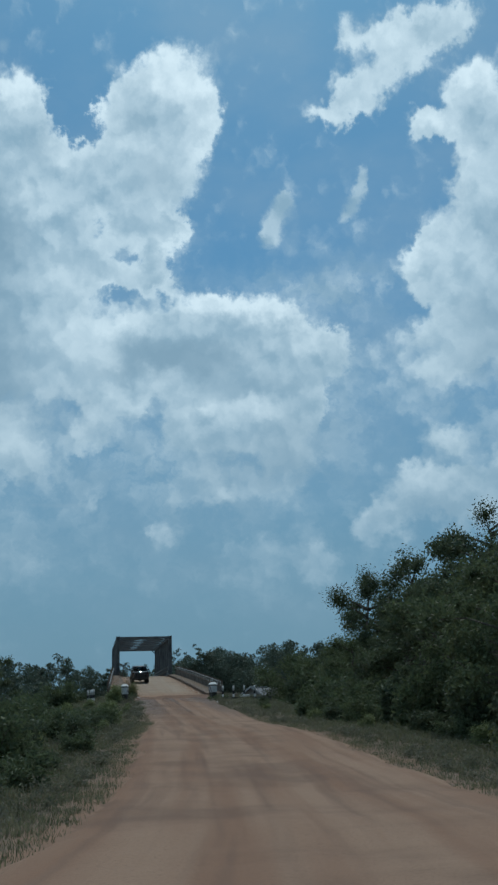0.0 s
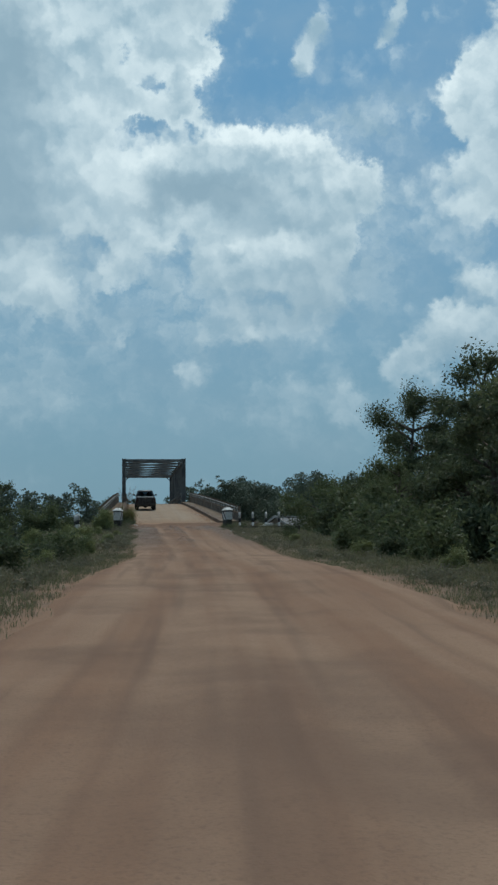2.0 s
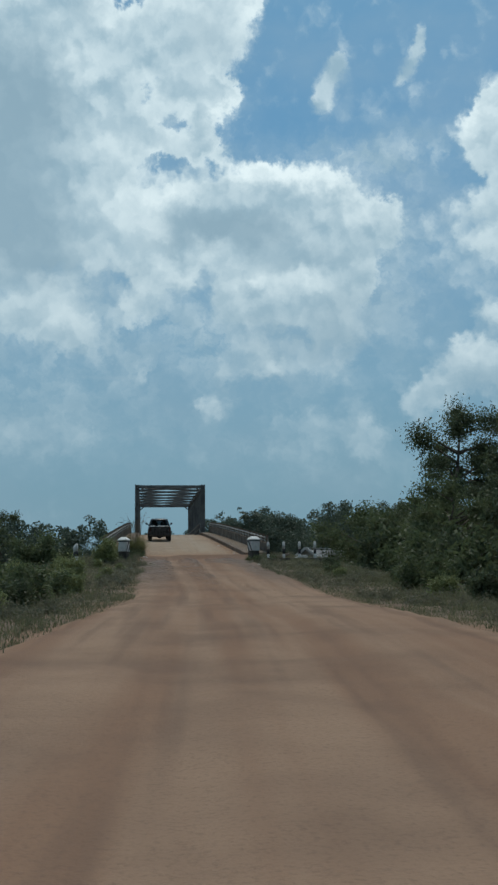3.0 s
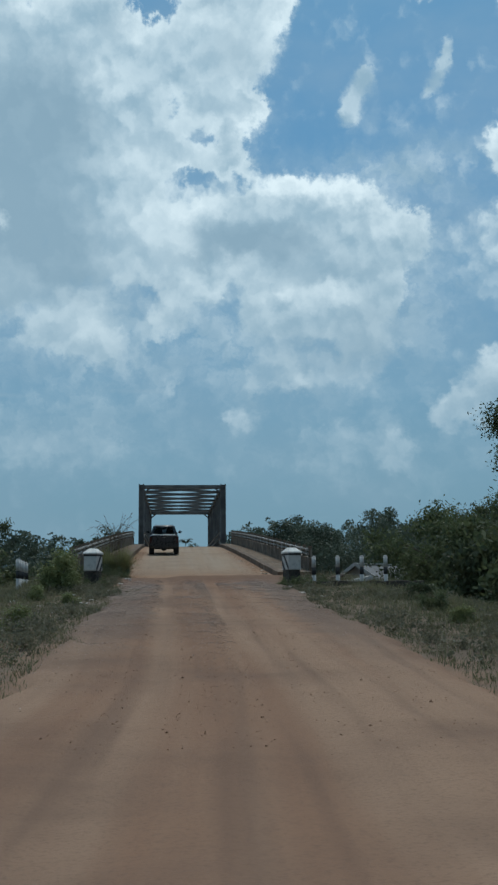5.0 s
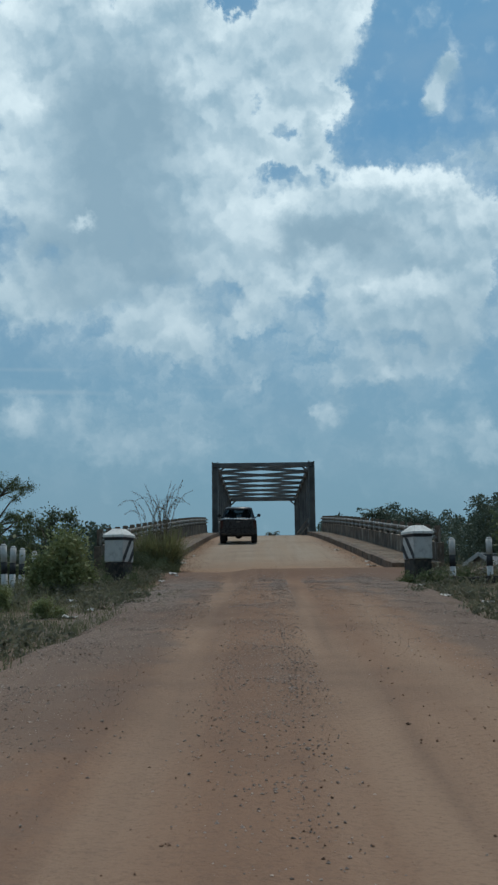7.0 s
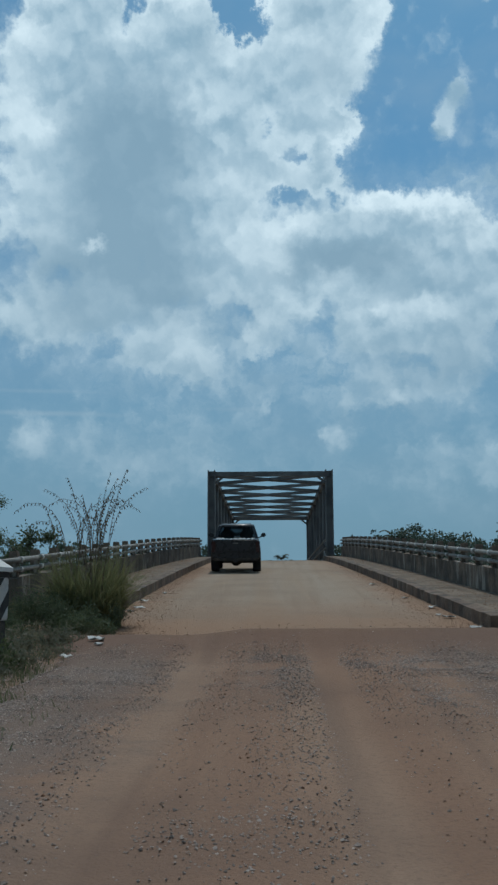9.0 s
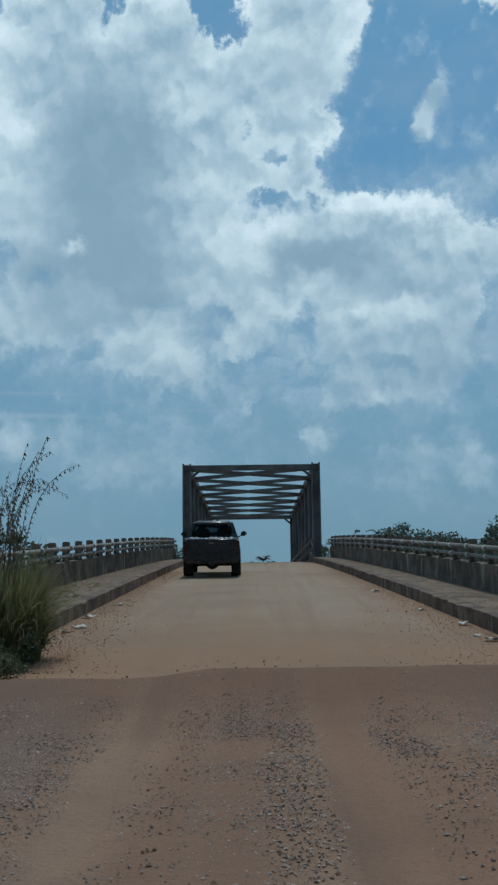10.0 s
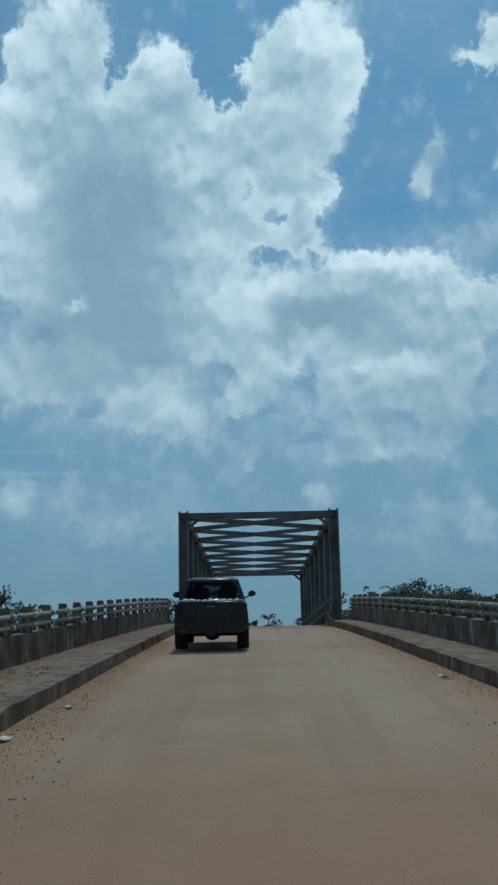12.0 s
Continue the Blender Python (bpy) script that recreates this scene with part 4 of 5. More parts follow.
    bmesh.ops.create_icosphere(bm, subdivisions=2, radius=0.17, matrix=Matrix.Translation((0.0, 0.95, 0.38)) @ Matrix.Diagonal((1.2, 0.8, 1, 1)))
    part("rear_axle", bm, UNDER, c)
    bm = bmesh.new()
    box(bm, (-0.8, -0.06, 0.42), (0.8, 0.1, 0.53), 0.02)
    box(bm, (-0.09, -0.1, 0.36), (0.09, 0.1, 0.46), 0.015)
    part("tow_bar", bm, UNDER, c)
    bm = bmesh.new()
    box(bm, (-0.5, 0.3, 0.4), (0.5, 4.6, 0.5), 0.04)
    part("chassis", bm, UNDER, c)
    for x in (-0.77, 0.77):
        for y in (0.95, 4.05):
            bm = bmesh.new()
            prof = [(0.3, -0.13), (0.345, -0.15), (0.37, -0.13), (0.375, 0.0), (0.37, 0.13), (0.345, 0.15), (0.3, 0.13), (0.21, 0.1), (0.21, -0.1)]
            loft(bm, [[(x + b, y + a * math.cos(t), 0.375 + a * math.sin(t)) for a, b in prof] for t in [2 * math.pi * i / 24 for i in range(25)]], False)
            tyre = part("tyre", bm, RUBBER, c, "black rubber tyre")
            bm = bmesh.new()
            rod(bm, (x - 0.07, y, 0.375), (x + 0.07, y, 0.375), 0.212, 0.212, 20)
            part("rim", bm, UNDER, tyre)
        bm = bmesh.new()
        box(bm, (x - 0.15, 0.5, 0.1), (x + 0.15, 0.52, 0.5), 0.004)
        part("mud_flap", bm, RUBBER, c)
    return c


CAR_Y = -19.5
pickup((-1.3, CAR_Y, deck_z(CAR_Y + 0.5) - 0.01), 0.01, math.atan2(deck_z(CAR_Y + 4) - deck_z(CAR_Y + 1), 3.0))


# ---- plants ----
def leaves(rng, middles, radii, count, size, hang=0.0, slim=0.45, core=0.55):
    """Corners and faces of many small leaf sprays spread through ellipsoids."""
    middles, radii = np.array(middles, float), np.array(radii, float)
    vol = radii.prod(axis=1) ** 0.7
    pick = rng.choice(len(middles), count, p=vol / vol.sum())
    d = rng.normal(size=(count, 3))
    d /= np.linalg.norm(d, axis=1)[:, None]
    out = rng.uniform(0, 1, count) ** 0.45 if core < 0 else np.minimum(np.abs(rng.normal(core, 0.33, count)), 1.2)
    c = middles[pick] + d * radii[pick] * out[:, None]
    along = rng.normal(size=(count, 3))
    along[:, 2] -= hang
    along /= np.linalg.norm(along, axis=1)[:, None]
    side = np.cross(along, rng.normal(size=(count, 3)))
    side /= np.linalg.norm(side, axis=1)[:, None] + 1e-9
    s = size * rng.uniform(0.6, 1.5, count)[:, None]
    v = np.stack([c - along * s, c + side * s * slim, c + along * s, c - side * s * slim], axis=1).reshape(-1, 3)
    f = np.arange(4 * count).reshape(-1, 4)
    return v, f


def tree(name, place, height, spread, mat, seed, low=0.3, count=2600, size=0.22, lean=0.0, airy=1.0, label="", group=""):
    """A tapered trunk with limbs and a crown of leaf sprays gathered in clumps along the limbs."""
    rng = np.random.default_rng(seed)
    t = thing(name, place, label, "tree", group)
    bm = bmesh.new()
    r0 = 0.018 * height + 0.05
    spine = [Vector((0, 0, -0.4))]
    for k in range(1, 8):
        spine.append(Vector((lean * k / 7 + rng.normal() * 0.02 * height, rng.normal() * 0.02 * height, height * 0.9 * k / 7)))
    for k in range(7):
        rod(bm, spine[k], spine[k + 1], r0 * (1 - k / 7.6), r0 * (1 - (k + 1) / 7.6), 7)
    mids, rads = [], []
    for k in range(int(13 + 3 * spread)):
        h = rng.uniform(low, 0.95)
        s = h * 7 * 0.999
        base = spine[int(s)].lerp(spine[int(s) + 1], s - int(s))
        a = rng.uniform(0, 2 * math.pi)
        reach = spread * (0.35 + 0.75 * math.sin(math.pi * min(max((h - low) / (1.04 - low), 0.06), 1.0)) ** 0.7) * rng.uniform(0.55, 1.0)
        tip = base + Vector((math.cos(a) * reach, math.sin(a) * reach, rng.uniform(0.05, 0.5) * reach))
        half = base.lerp(tip, 0.55) + Vector((0, 0, 0.08 * reach))
        rod(bm, base, half, r0 * 0.32, r0 * 0.18, 5)
        rod(bm, half, tip, r0 * 0.18, 0.015, 5)
        for q in (tip, half.lerp(tip, 0.45)):
            g = rng.uniform(0.12, 0.24) * spread * airy
            mids.append(q)
            rads.append((g, g, g * 0.9))
    mids.append(spine[7])
    rads.append((spread * 0.28, spread * 0.28, spread * 0.3))
    part("trunk", bm, BARK, t)
    v, f = leaves(rng, mids, rads, count, size)
    raw("crown", v, f.tolist(), mat, t)
    return t


def shrub(place, wide, tall, mat, seed, count, size, label, group):
    rng = np.random.default_rng(seed)
    t = thing("shrub", place, label, "shrub", group)
    mids, rads = [], []
    bm = bmesh.new()
    for k in range(9):
        a, r = rng.uniform(0, 2 * math.pi), wide * math.sqrt(rng.uniform(0, 1)) * 0.7
        h = tall * rng.uniform(0.35, 0.8)
        tip = Vector((math.cos(a) * r, math.sin(a) * r, h))
        rod(bm, (tip.x * 0.25, tip.y * 0.25, -0.2), tip, 0.035, 0.012, 5)
        mids.append(tip)
        rads.append((wide * rng.uniform(0.28, 0.5), wide * rng.uniform(0.28, 0.5), tall * rng.uniform(0.2, 0.34)))
        mids.append(Vector((tip.x, tip.y, h * 0.45)))
        rads.append((wide * 0.4, wide * 0.4, tall * 0.3))
    part("stem", bm, BARK, t)
    v, f = leaves(rng, mids, rads, count, size)
    v[:, 2] = np.maximum(v[:, 2], -0.15)
    raw("foliage", v, f.tolist(), mat, t)
    return t


def on_ground(x, y, sink=0.0):
    return (x, y, ground_z(x, y) - sink)


WOOD_LABEL = "dark green broadleaf tree at the edge of the roadside wood"
tree("tree", on_ground(25.3, -10), 21.0, 5.0, LEAF_DARK, 11, 0.3, 28000, 0.115, 0.8, 1.55, "tall airy roadside tree with bare lower trunk", "trees of the roadside wood")
tree("tree", on_ground(20.0, -50), 14.5, 4.8, LEAF_DARK, 12, 0.12, 18700, 0.120, 0.0, 1.1, WOOD_LABEL, "trees of the roadside wood")
tree("tree", on_ground(34.0, -32), 24.5, 6.0, LEAF_DARK, 13, 0.18, 20400, 0.143, 0.0, 1.0, WOOD_LABEL, "trees of the roadside wood")
wood_a = tree("tree", on_ground(16.5, -62), 10.5, 4.4, LEAF_DARK, 14, 0.06, 18700, 0.112, 0.0, 1.15, WOOD_LABEL, "trees of the roadside wood")
wood_b = tree("tree", on_ground(25.0, -42), 13.0, 5.0, LEAF_DARK, 15, 0.08, 20400, 0.120, 0.0, 1.15, WOOD_LABEL, "trees of the roadside wood")
wood_c = tree("tree", on_ground(18.0, -36), 8.8, 4.2, LEAF_MID, 16, 0.05, 17000, 0.105, 0.0, 1.2, WOOD_LABEL, "trees of the roadside wood")
rnd = random.Random(7)
for src, x, y, k in ((wood_a, 14.0, -74, 0.9), (wood_b, 19.5, -70, 0.95), (wood_c, 12.0, -84, 0.95), (wood_a, 17.0, -86, 1.05), (wood_b, 24, -58, 1.15), (wood_c, 15.5, -24, 0.85),
                     (wood_a, 21.0, -22, 0.85), (wood_b, 28.0, -20, 0.9), (wood_c, 27.0, -68, 1.3), (wood_a, 30, -48, 1.3), (wood_c, 10.0, -95, 0.85), (wood_a, 14.0, -101, 0.95),
                     (wood_b, 33, -15, 1.0), (wood_c, 38, -28, 1.4), (wood_b, 22, -88, 1.0), (wood_c, 15.9, -22, 1.05), (wood_c, 17.5, -28, 1.15), (wood_b, 20.5, -17, 0.8), (wood_c, 17.5, -13, 0.6), (wood_b, 29.5, -6, 1.25), (wood_a, 36, -8, 1.4), (wood_b, 41, -40, 1.5), (wood_a, 25, -30, 1.2)):
    m = Matrix.Translation(on_ground(x, y)) @ Matrix.Rotation(rnd.uniform(0, 6.28), 4, "Z")
    t = copy_thing(src, m)
    t.scale = (k, k, k)
# low growth in front of the wood
brush = shrub(on_ground(9.0, -92), 1.9, 2.6, LEAF_DARK, 21, 4200, 0.11, "dense dark roadside shrub", "shrubs along the verges")
brush_b = shrub(on_ground(11.5, -62), 2.2, 3.2, LEAF_MID, 22, 4800, 0.12, "dense green roadside shrub", "shrubs along the verges")
brush_c = shrub(on_ground(-4.7, -47.5), 0.85, 1.5, LEAF_LIGHT, 23, 9000, 0.042, "fresh green leafy shrub beside the bridge pillar", "shrubs along the verges")
EAST = ((brush, 7.6, -101, 0.9), (brush_b, 10.0, -84, 1.0), (brush, 10.6, -76, 1.1), (brush_b, 11.0, -69, 0.9), (brush, 12.3, -55, 1.1), (brush_b, 12.5, -47, 1.15), (brush, 12.2, -40, 1.2),
                     (brush_b, 12.8, -33, 1.25), (brush, 12.5, -27, 1.3), (brush_b, 15.0, -40, 1.5), (brush, 7.0, -109, 0.9), (brush_b, 9.5, -106, 1.1),
                     (brush, 6.8, -117, 1.0), (brush_b, 15, -30, 1.3))
WEST = ((brush, -10.5, -112, 0.8), (brush_b, -9.5, -103, 0.7), (brush, -9.0, -94, 0.65), (brush_b, -9.5, -86, 0.6), (brush, -10, -78, 0.65), (brush_b, -10.5, -70, 0.7), (brush, -9.8, -62, 0.6),
                     (brush_b, -13, -98, 0.9), (brush, -14, -84, 0.9), (brush_b, -14.5, -72, 0.9), (brush, -14, -60, 0.9), (brush_b, -11, -54, 0.75), (brush, -13.5, -50, 0.9), (brush_b, -17, -92, 1.1), (brush, -18, -66, 1.1),
                     (brush_b, -17, -45, 1.2), (brush, -12, -43, 0.8), (brush_b, -9.0, -40, 0.85), (brush, -7.2, -38, 0.8), (brush_c, -4.5, -46.6, 0.7), (brush_c, -6.6, -54, 0.6), (brush_c, -8.2, -58, 0.8),
                     (brush, -12.5, -120, 1.0), (brush_b, -11, -126, 0.9))
for src, x, y, k in EAST + WEST:
    m = Matrix.Translation(on_ground(x, y)) @ Matrix.Rotation(rnd.uniform(0, 6.28), 4, "Z")
    t = copy_thing(src, m)
    t.scale = (k, k, k * rnd.uniform(0.9, 1.15))
# small scrub at the road's edges
for k in range(34):
    y = -119 + 2.1 * k + rnd.uniform(-0.8, 0.8)
    if y > -52:
        continue
    for side, near in ((-1, 2.4), (1, 3.4)):
        if side > 0 and k % 2:
            continue
        x = road_x(y) + side * (worn_half(y) + near + rnd.uniform(-0.5, 1.6))
        src = brush_c if y > -68 and side < 0 else (brush, brush_b, brush_c)[(k + side) % 3]
        size = rnd.uniform(0.32, 0.55) * (1.5 if src is brush_c else 1.0) * (0.55 if y > -62 else 1.0)
        t = copy_thing(src, Matrix.Translation(on_ground(x, y, 0.1)) @ Matrix.Rotation(rnd.uniform(0, 6.28), 4, "Z"))
        t.scale = (size * 1.1, size * 1.1, size * rnd.uniform(0.8, 1.1))
# left-hand trees beyond the verge
thin = tree("tree", on_ground(-23.4, 20), 14.4, 4.4, LEAF_MID, 47, 0.4, 15000, 0.07, 0.3, 0.8, "thin-leaved tree with open branches", "trees left of the road")
tree("tree", on_ground(-21, 32), 12.5, 4.2, LEAF_DARK, 32, 0.2, 6500, 0.16, 0.0, 1.0, "round dark green riverside tree", "trees left of the road")
tree("tree", on_ground(-27, 8), 11, 4.0, LEAF_DARK, 33, 0.12, 7000, 0.16, 0.0, 1.1, "round dark green riverside tree", "trees left of the road")
tree("tree", on_ground(-24, -52), 9.0, 3.8, LEAF_DARK, 34, 0.1, 7000, 0.16, 0.0, 1.1, "dark green tree in the scrub", "trees left of the road")


# woods on the far bank: one uneven belt of crowns
def far_woods(name, x0, x1, y_mid, tops, seed, label, thick=1500, leaf=0.3):
    rng = np.random.default_rng(seed)
    mids, rads = [], []
    x = x0
    while x < x1:
        top = tops(x) + rng.normal() * 1.1
        y = y_mid + rng.uniform(-12, 12)
        r = rng.uniform(2.6, 5.0)
        for k in range(9):
            z = top - 1.2 - (top + 5.5) * (k / 9.0) ** 1.3
            g = r * rng.uniform(0.4, 0.75) * (0.45 + 0.55 * min(k, 3) / 3)
            mids.append((x + rng.normal() * r * 0.45 * min(k, 3) / 2, y + rng.normal() * r * 0.4, z))
            rads.append((g, g, g * 0.75))
        x += rng.uniform(0.9, 2.0)
    v, f = leaves(rng, mids, rads, int((x1 - x0) * thick), leaf, 0.0, 0.5, -1)
    ob = raw(name, v, f.tolist(), LEAF_HAZED)
    return tagged(ob, label, "trees", kind="stuff")


far_woods("far_woods", 12, 100, 160, lambda x: 11.0 + 1.6 * noise.noise(Vector((x / 9.0, 0, 0))) + 0.02 * x, 41, "belt of dark green trees on the far river bank", 900, 0.34)
far_woods("far_woods", -100, -13, 160, lambda x: 9.0 + 1.8 * noise.noise(Vector((x / 9.0, 3, 0))), 42, "belt of dark green trees on the far river bank", 800, 0.34)
far_woods("far_woods", -16, 16, 235, lambda x: 9.2 + 2.0 * noise.noise(Vector((x / 4.0, 7, 0))), 43, "low trees where the road runs on beyond the bridge", 900)
far_woods("far_woods", 10.5, 42, 60, lambda x: 6.0 + 1.0 * noise.noise(Vector((x / 4.0, 13, 0))), 45, "dark green trees along the river", 4200, 0.15)
far_woods("far_woods", -62, -16, 45, lambda x: 2.6 + 1.4 * noise.noise(Vector((x / 6.0, 15, 0))), 46, "dark green scrub along the river", 1500, 0.24)
far_woods("far_woods", -120, -30, -20, lambda x: 2.5 + 1.5 * noise.noise(Vector((x / 8.0, 9, 0))), 44, "dark scrub woodland beyond the open verge", 700, 0.34)


# ---- palms showing over the far trees ----
def palm(place, tall, reach, seed):
    rng = np.random.default_rng(seed)
    p = thing("palm_tree", place, "palm with arching fronds standing above the far trees", "palm", "far palms")
    bm = bmesh.new()
    for k in range(6):
        rod(bm, (0.02 * k * k, 0, tall * k / 6 - 0.3 * (k == 0)), (0.02 * (k + 1) ** 2, 0, tall * (k + 1) / 6), 0.17 - 0.012 * k, 0.158 - 0.012 * k, 8)
    part("trunk", bm, BARK, p)
    head = np.array((0.72, 0.0, tall))
    for k in range(25):
        a = 2 * math.pi * k / 25 + rng.normal() * 0.15
        out, rise = np.array((math.cos(a), math.sin(a), 0.0)), rng.uniform(0.6, 1.9)
        across = np.array((-out[1], out[0], 0.0))
        v, f = [], []
        for q in range(26):   # leaflets hang in pairs from the arching rib
            s = (q + 1) / 26
            at = head + out * reach * s + np.array((0, 0, reach * (rise * s - (0.55 + 0.4 * rise) * s * s)))
            fall = np.array((0, 0, -0.3))
            long = reach * 0.3 * (1 - 0.75 * abs(s - 0.35))
            for e in (-1, 1):
                tip = at + (across * e + fall + out * 0.4) * long
                b = len(v)
                v += [at - out * 0.08, at + out * 0.08, tip]
                f.append((b, b + 1, b + 2))
        raw("frond", v, f, LEAF_HAZED, p)
    return p


palm((13.4, 60.0, -6.0), 10.9, 1.9, 81)
palm((2.0, 190.0, -5.0), 13.2, 1.8, 82)
tree("tree", (-0.6, 192.0, -5.0), 13.6, 3.0, LEAF_HAZED, 83, 0.25, 5000, 0.22, 0.0, 1.0, "small dark tree beyond the bridge", "trees beyond the bridge")

# ---- low houses by the river, below the road ----
TIN = material("weathered tin roof", (0.17, 0.175, 0.18), 0.7, 0.1, ((0.12, 0.1, 0.09), 3, 0.5, 0.75), ((0.22, 0.225, 0.23), 0.6, 0.4, 0.7), 0.1)
PLASTER = material("dirty pale plaster", (0.42, 0.40, 0.36), 0.9, 0.0, ((0.3, 0.28, 0.24), 5, 0.45, 0.7), ((0.22, 0.2, 0.17), 0.8, 0.5, 0.75), 0.2)
DOORWAY = material("dark shutter wood", (0.05, 0.04, 0.035), 0.8, 0.0, ((0.09, 0.07, 0.05), 6, 0.4, 0.7), None, 0.2)


def house(place, turn, long, deep, wall_h, ridge_h):
    h = thing("house", Matrix.Translation(place) @ Matrix.Rotation(turn, 4, "Z"), "small low house with a grey tin gable roof", "house", "houses by the river")
    bm = bmesh.new()
    a, b = long / 2, deep / 2
    vs = [bm.verts.new(v) for v in ((-a, -b, -1), (a, -b, -1), (a, b, -1), (-a, b, -1), (-a, -b, wall_h), (a, -b, wall_h), (a, b, wall_h), (-a, b, wall_h), (-a, 0, ridge_h - 0.1), (a, 0, ridge_h - 0.1))]
    for f in ((0, 1, 5, 4), (2, 3, 7, 6), (1, 2, 6, 9, 5), (3, 0, 4, 8, 7), (3, 2, 1, 0)):
        bm.faces.new([vs[i] for i in f])
    part("wall", bm, PLASTER, h)
    for s in (-1, 1):
        bm = bmesh.new()
        n = 40
        slope = (ridge_h - wall_h) / b
        rows = []
        for k in range(n + 1):
            x = -a - 0.4 + (long + 0.8) * k / n
            lift = 0.02 * (k % 2)
            rows.append([bm.verts.new((x, s * q, ridge_h - slope * q + lift + e)) for q, e in ((0.0, 0.0), (b + 0.5, 0.0), (b + 0.5, -0.05), (0.0, -0.05))])
        for r0, r1 in zip(rows, rows[1:]):
            for i in range(4):
                bm.faces.new((r0[i], r0[(i + 1) % 4], r1[(i + 1) % 4], r1[i]))
        part("roof", bm, TIN, h, "corrugated grey tin roof slope")
    bm = bmesh.new()
    bar(bm, (-a - 0.42, 0, ridge_h + 0.03), (a + 0.42, 0, ridge_h + 0.03), 0.3, 0.06)
    part("ridge_cap", bm, WHITE, h, "pale ridge capping")
    for s in (-1, 1):
        for e in (-1, 1):
            bm = bmesh.new()
            bar(bm, (e * (a + 0.43), 0, ridge_h), (e * (a + 0.43), s * (b + 0.5), ridge_h - slope * (b + 0.5)), 0.05, 0.2)
            part("barge_board", bm, GREYWHITE, h, "dirty pale barge board")
    for x in (-long * 0.25, long * 0.22):
        bm = bmesh.new()
        box(bm, (x - 0.45, -b - 0.03, 0.2), (x + 0.45, -b + 0.02, wall_h - 0.4), 0.01)
        part("shutter", bm, DOORWAY, h, "dark wooden shutter")
    return h


house((13.5, -13.0, -5.6), 0.9, 7.0, 5.0, 2.5, 4.1)
house((19.0, -6.0, -5.8), -0.4, 8.0, 5.5, 2.6, 4.4)

# ---- reed clump at the deck's corner ----
def reeds(place, seed, blades, tall, wide, stalks, label):
    rng = np.random.default_rng(seed)
    t = thing("reed_clump", place, label, "tall grass")
    v, f = [], []
    tufts = [(rng.uniform(0, 6.28), wide * 0.62 * math.sqrt(rng.uniform(0, 1)), rng.uniform(0.62, 1.0)) for k in range(34)]
    for k in range(blades):
        ta, tr, th = tufts[k % len(tufts)]
        foot = np.array((math.cos(ta) * tr + rng.normal() * 0.07, math.sin(ta) * tr + rng.normal() * 0.07, 0.0))
        a = ta + rng.normal() * 0.9
        out = np.array((math.cos(a), math.sin(a), 0.0))
        length, bend = tall * th * rng.uniform(0.5, 1.05), min(abs(rng.normal()) * 0.5 + 0.14, 1.2)
        side = np.array((-out[1], out[0], 0.25 * rng.normal())) * rng.uniform(0.005, 0.012)
        kink = rng.uniform(0.5, 0.9) if rng.uniform() < 0.22 else 2.0   # some blades are broken over
        b = len(v)
        p = foot
        for q in range(8):
            s = q / 7
            wv = side * (1 - s ** 2 * 0.95)
            v += [p - wv, p + wv]
            rise = 1.0 - 1.15 * bend * s ** 1.5 if s < kink else -0.9
            push = 0.25 * bend + 1.3 * bend * s
            way = out * push + np.array((0, 0, rise))
            p = p + way / np.linalg.norm(way) * length / 7
        f += [(b + 2 * q, b + 2 * q + 1, b + 2 * q + 3, b + 2 * q + 2) for q in range(7)]
    tagged(raw("blade_tuft", v, f, REED, t), kind="stuff")
    for k in range(stalks):
        bm = bmesh.new()
        a = rng.uniform(0, 2 * math.pi)
        p = Vector((math.cos(a), math.sin(a), 0)) * wide * 0.75 * rng.uniform(0, 1)
        lean = rng.normal() * 0.13
        yaw = rng.normal() * 0.5 + (math.pi if lean < 0 else 0.0)
        out = Vector((math.cos(yaw), math.sin(yaw), 0))
        length = tall * rng.uniform(1.2, 1.68)
        nod = rng.choice([0.25, 0.9, 2.0], p=[0.4, 0.35, 0.25])   # how far the head hangs over
        pts = [p.copy()]
        for q in range(12):
            s = (q + 1) / 12
            tip = abs(lean) + nod * max(0.0, (s - 0.62) / 0.38) ** 1.6
            p = p + (out * math.sin(tip) + Vector((0, 0, math.cos(tip)))) * length / 12
            pts.append(p.copy())
        for i, (p0, p1) in enumerate(zip(pts, pts[1:])):
            rod(bm, p0, p1, 0.0085 - 0.0005 * i, 0.008 - 0.0005 * i, 4)
        st = part("stalk", bm, STRAW, t)
        vv, ff = [], []
        for q in range(18):   # hanging spikelets along the head
            s = 0.6 + 0.4 * q / 17
            i = min(int(s * 12), 11)
            at = np.array(pts[i].lerp(pts[i + 1], s * 12 - i))
            for g in range(4):
                drop = np.array((rng.normal() * 0.018 + 0.012 * math.cos(yaw), rng.normal() * 0.018, -rng.uniform(0.03, 0.07)))
                w2 = np.array((rng.normal(), rng.normal(), 0.0)) * 0.005
                mid = at + drop * 0.55
                b = len(vv)
                vv += [at, mid - w2, at + drop, mid + w2]
                ff.append((b, b + 1, b + 2, b + 3))
        tagged(raw("seed_head", vv, ff, STRAW, st, "drooping brown seed head"), kind="stuff")
    return t


reeds((-3.15, -39.75, -2.52), 51, 2800, 1.7, 0.7, 28, "clump of tall green reed grass with drooping seed heads")


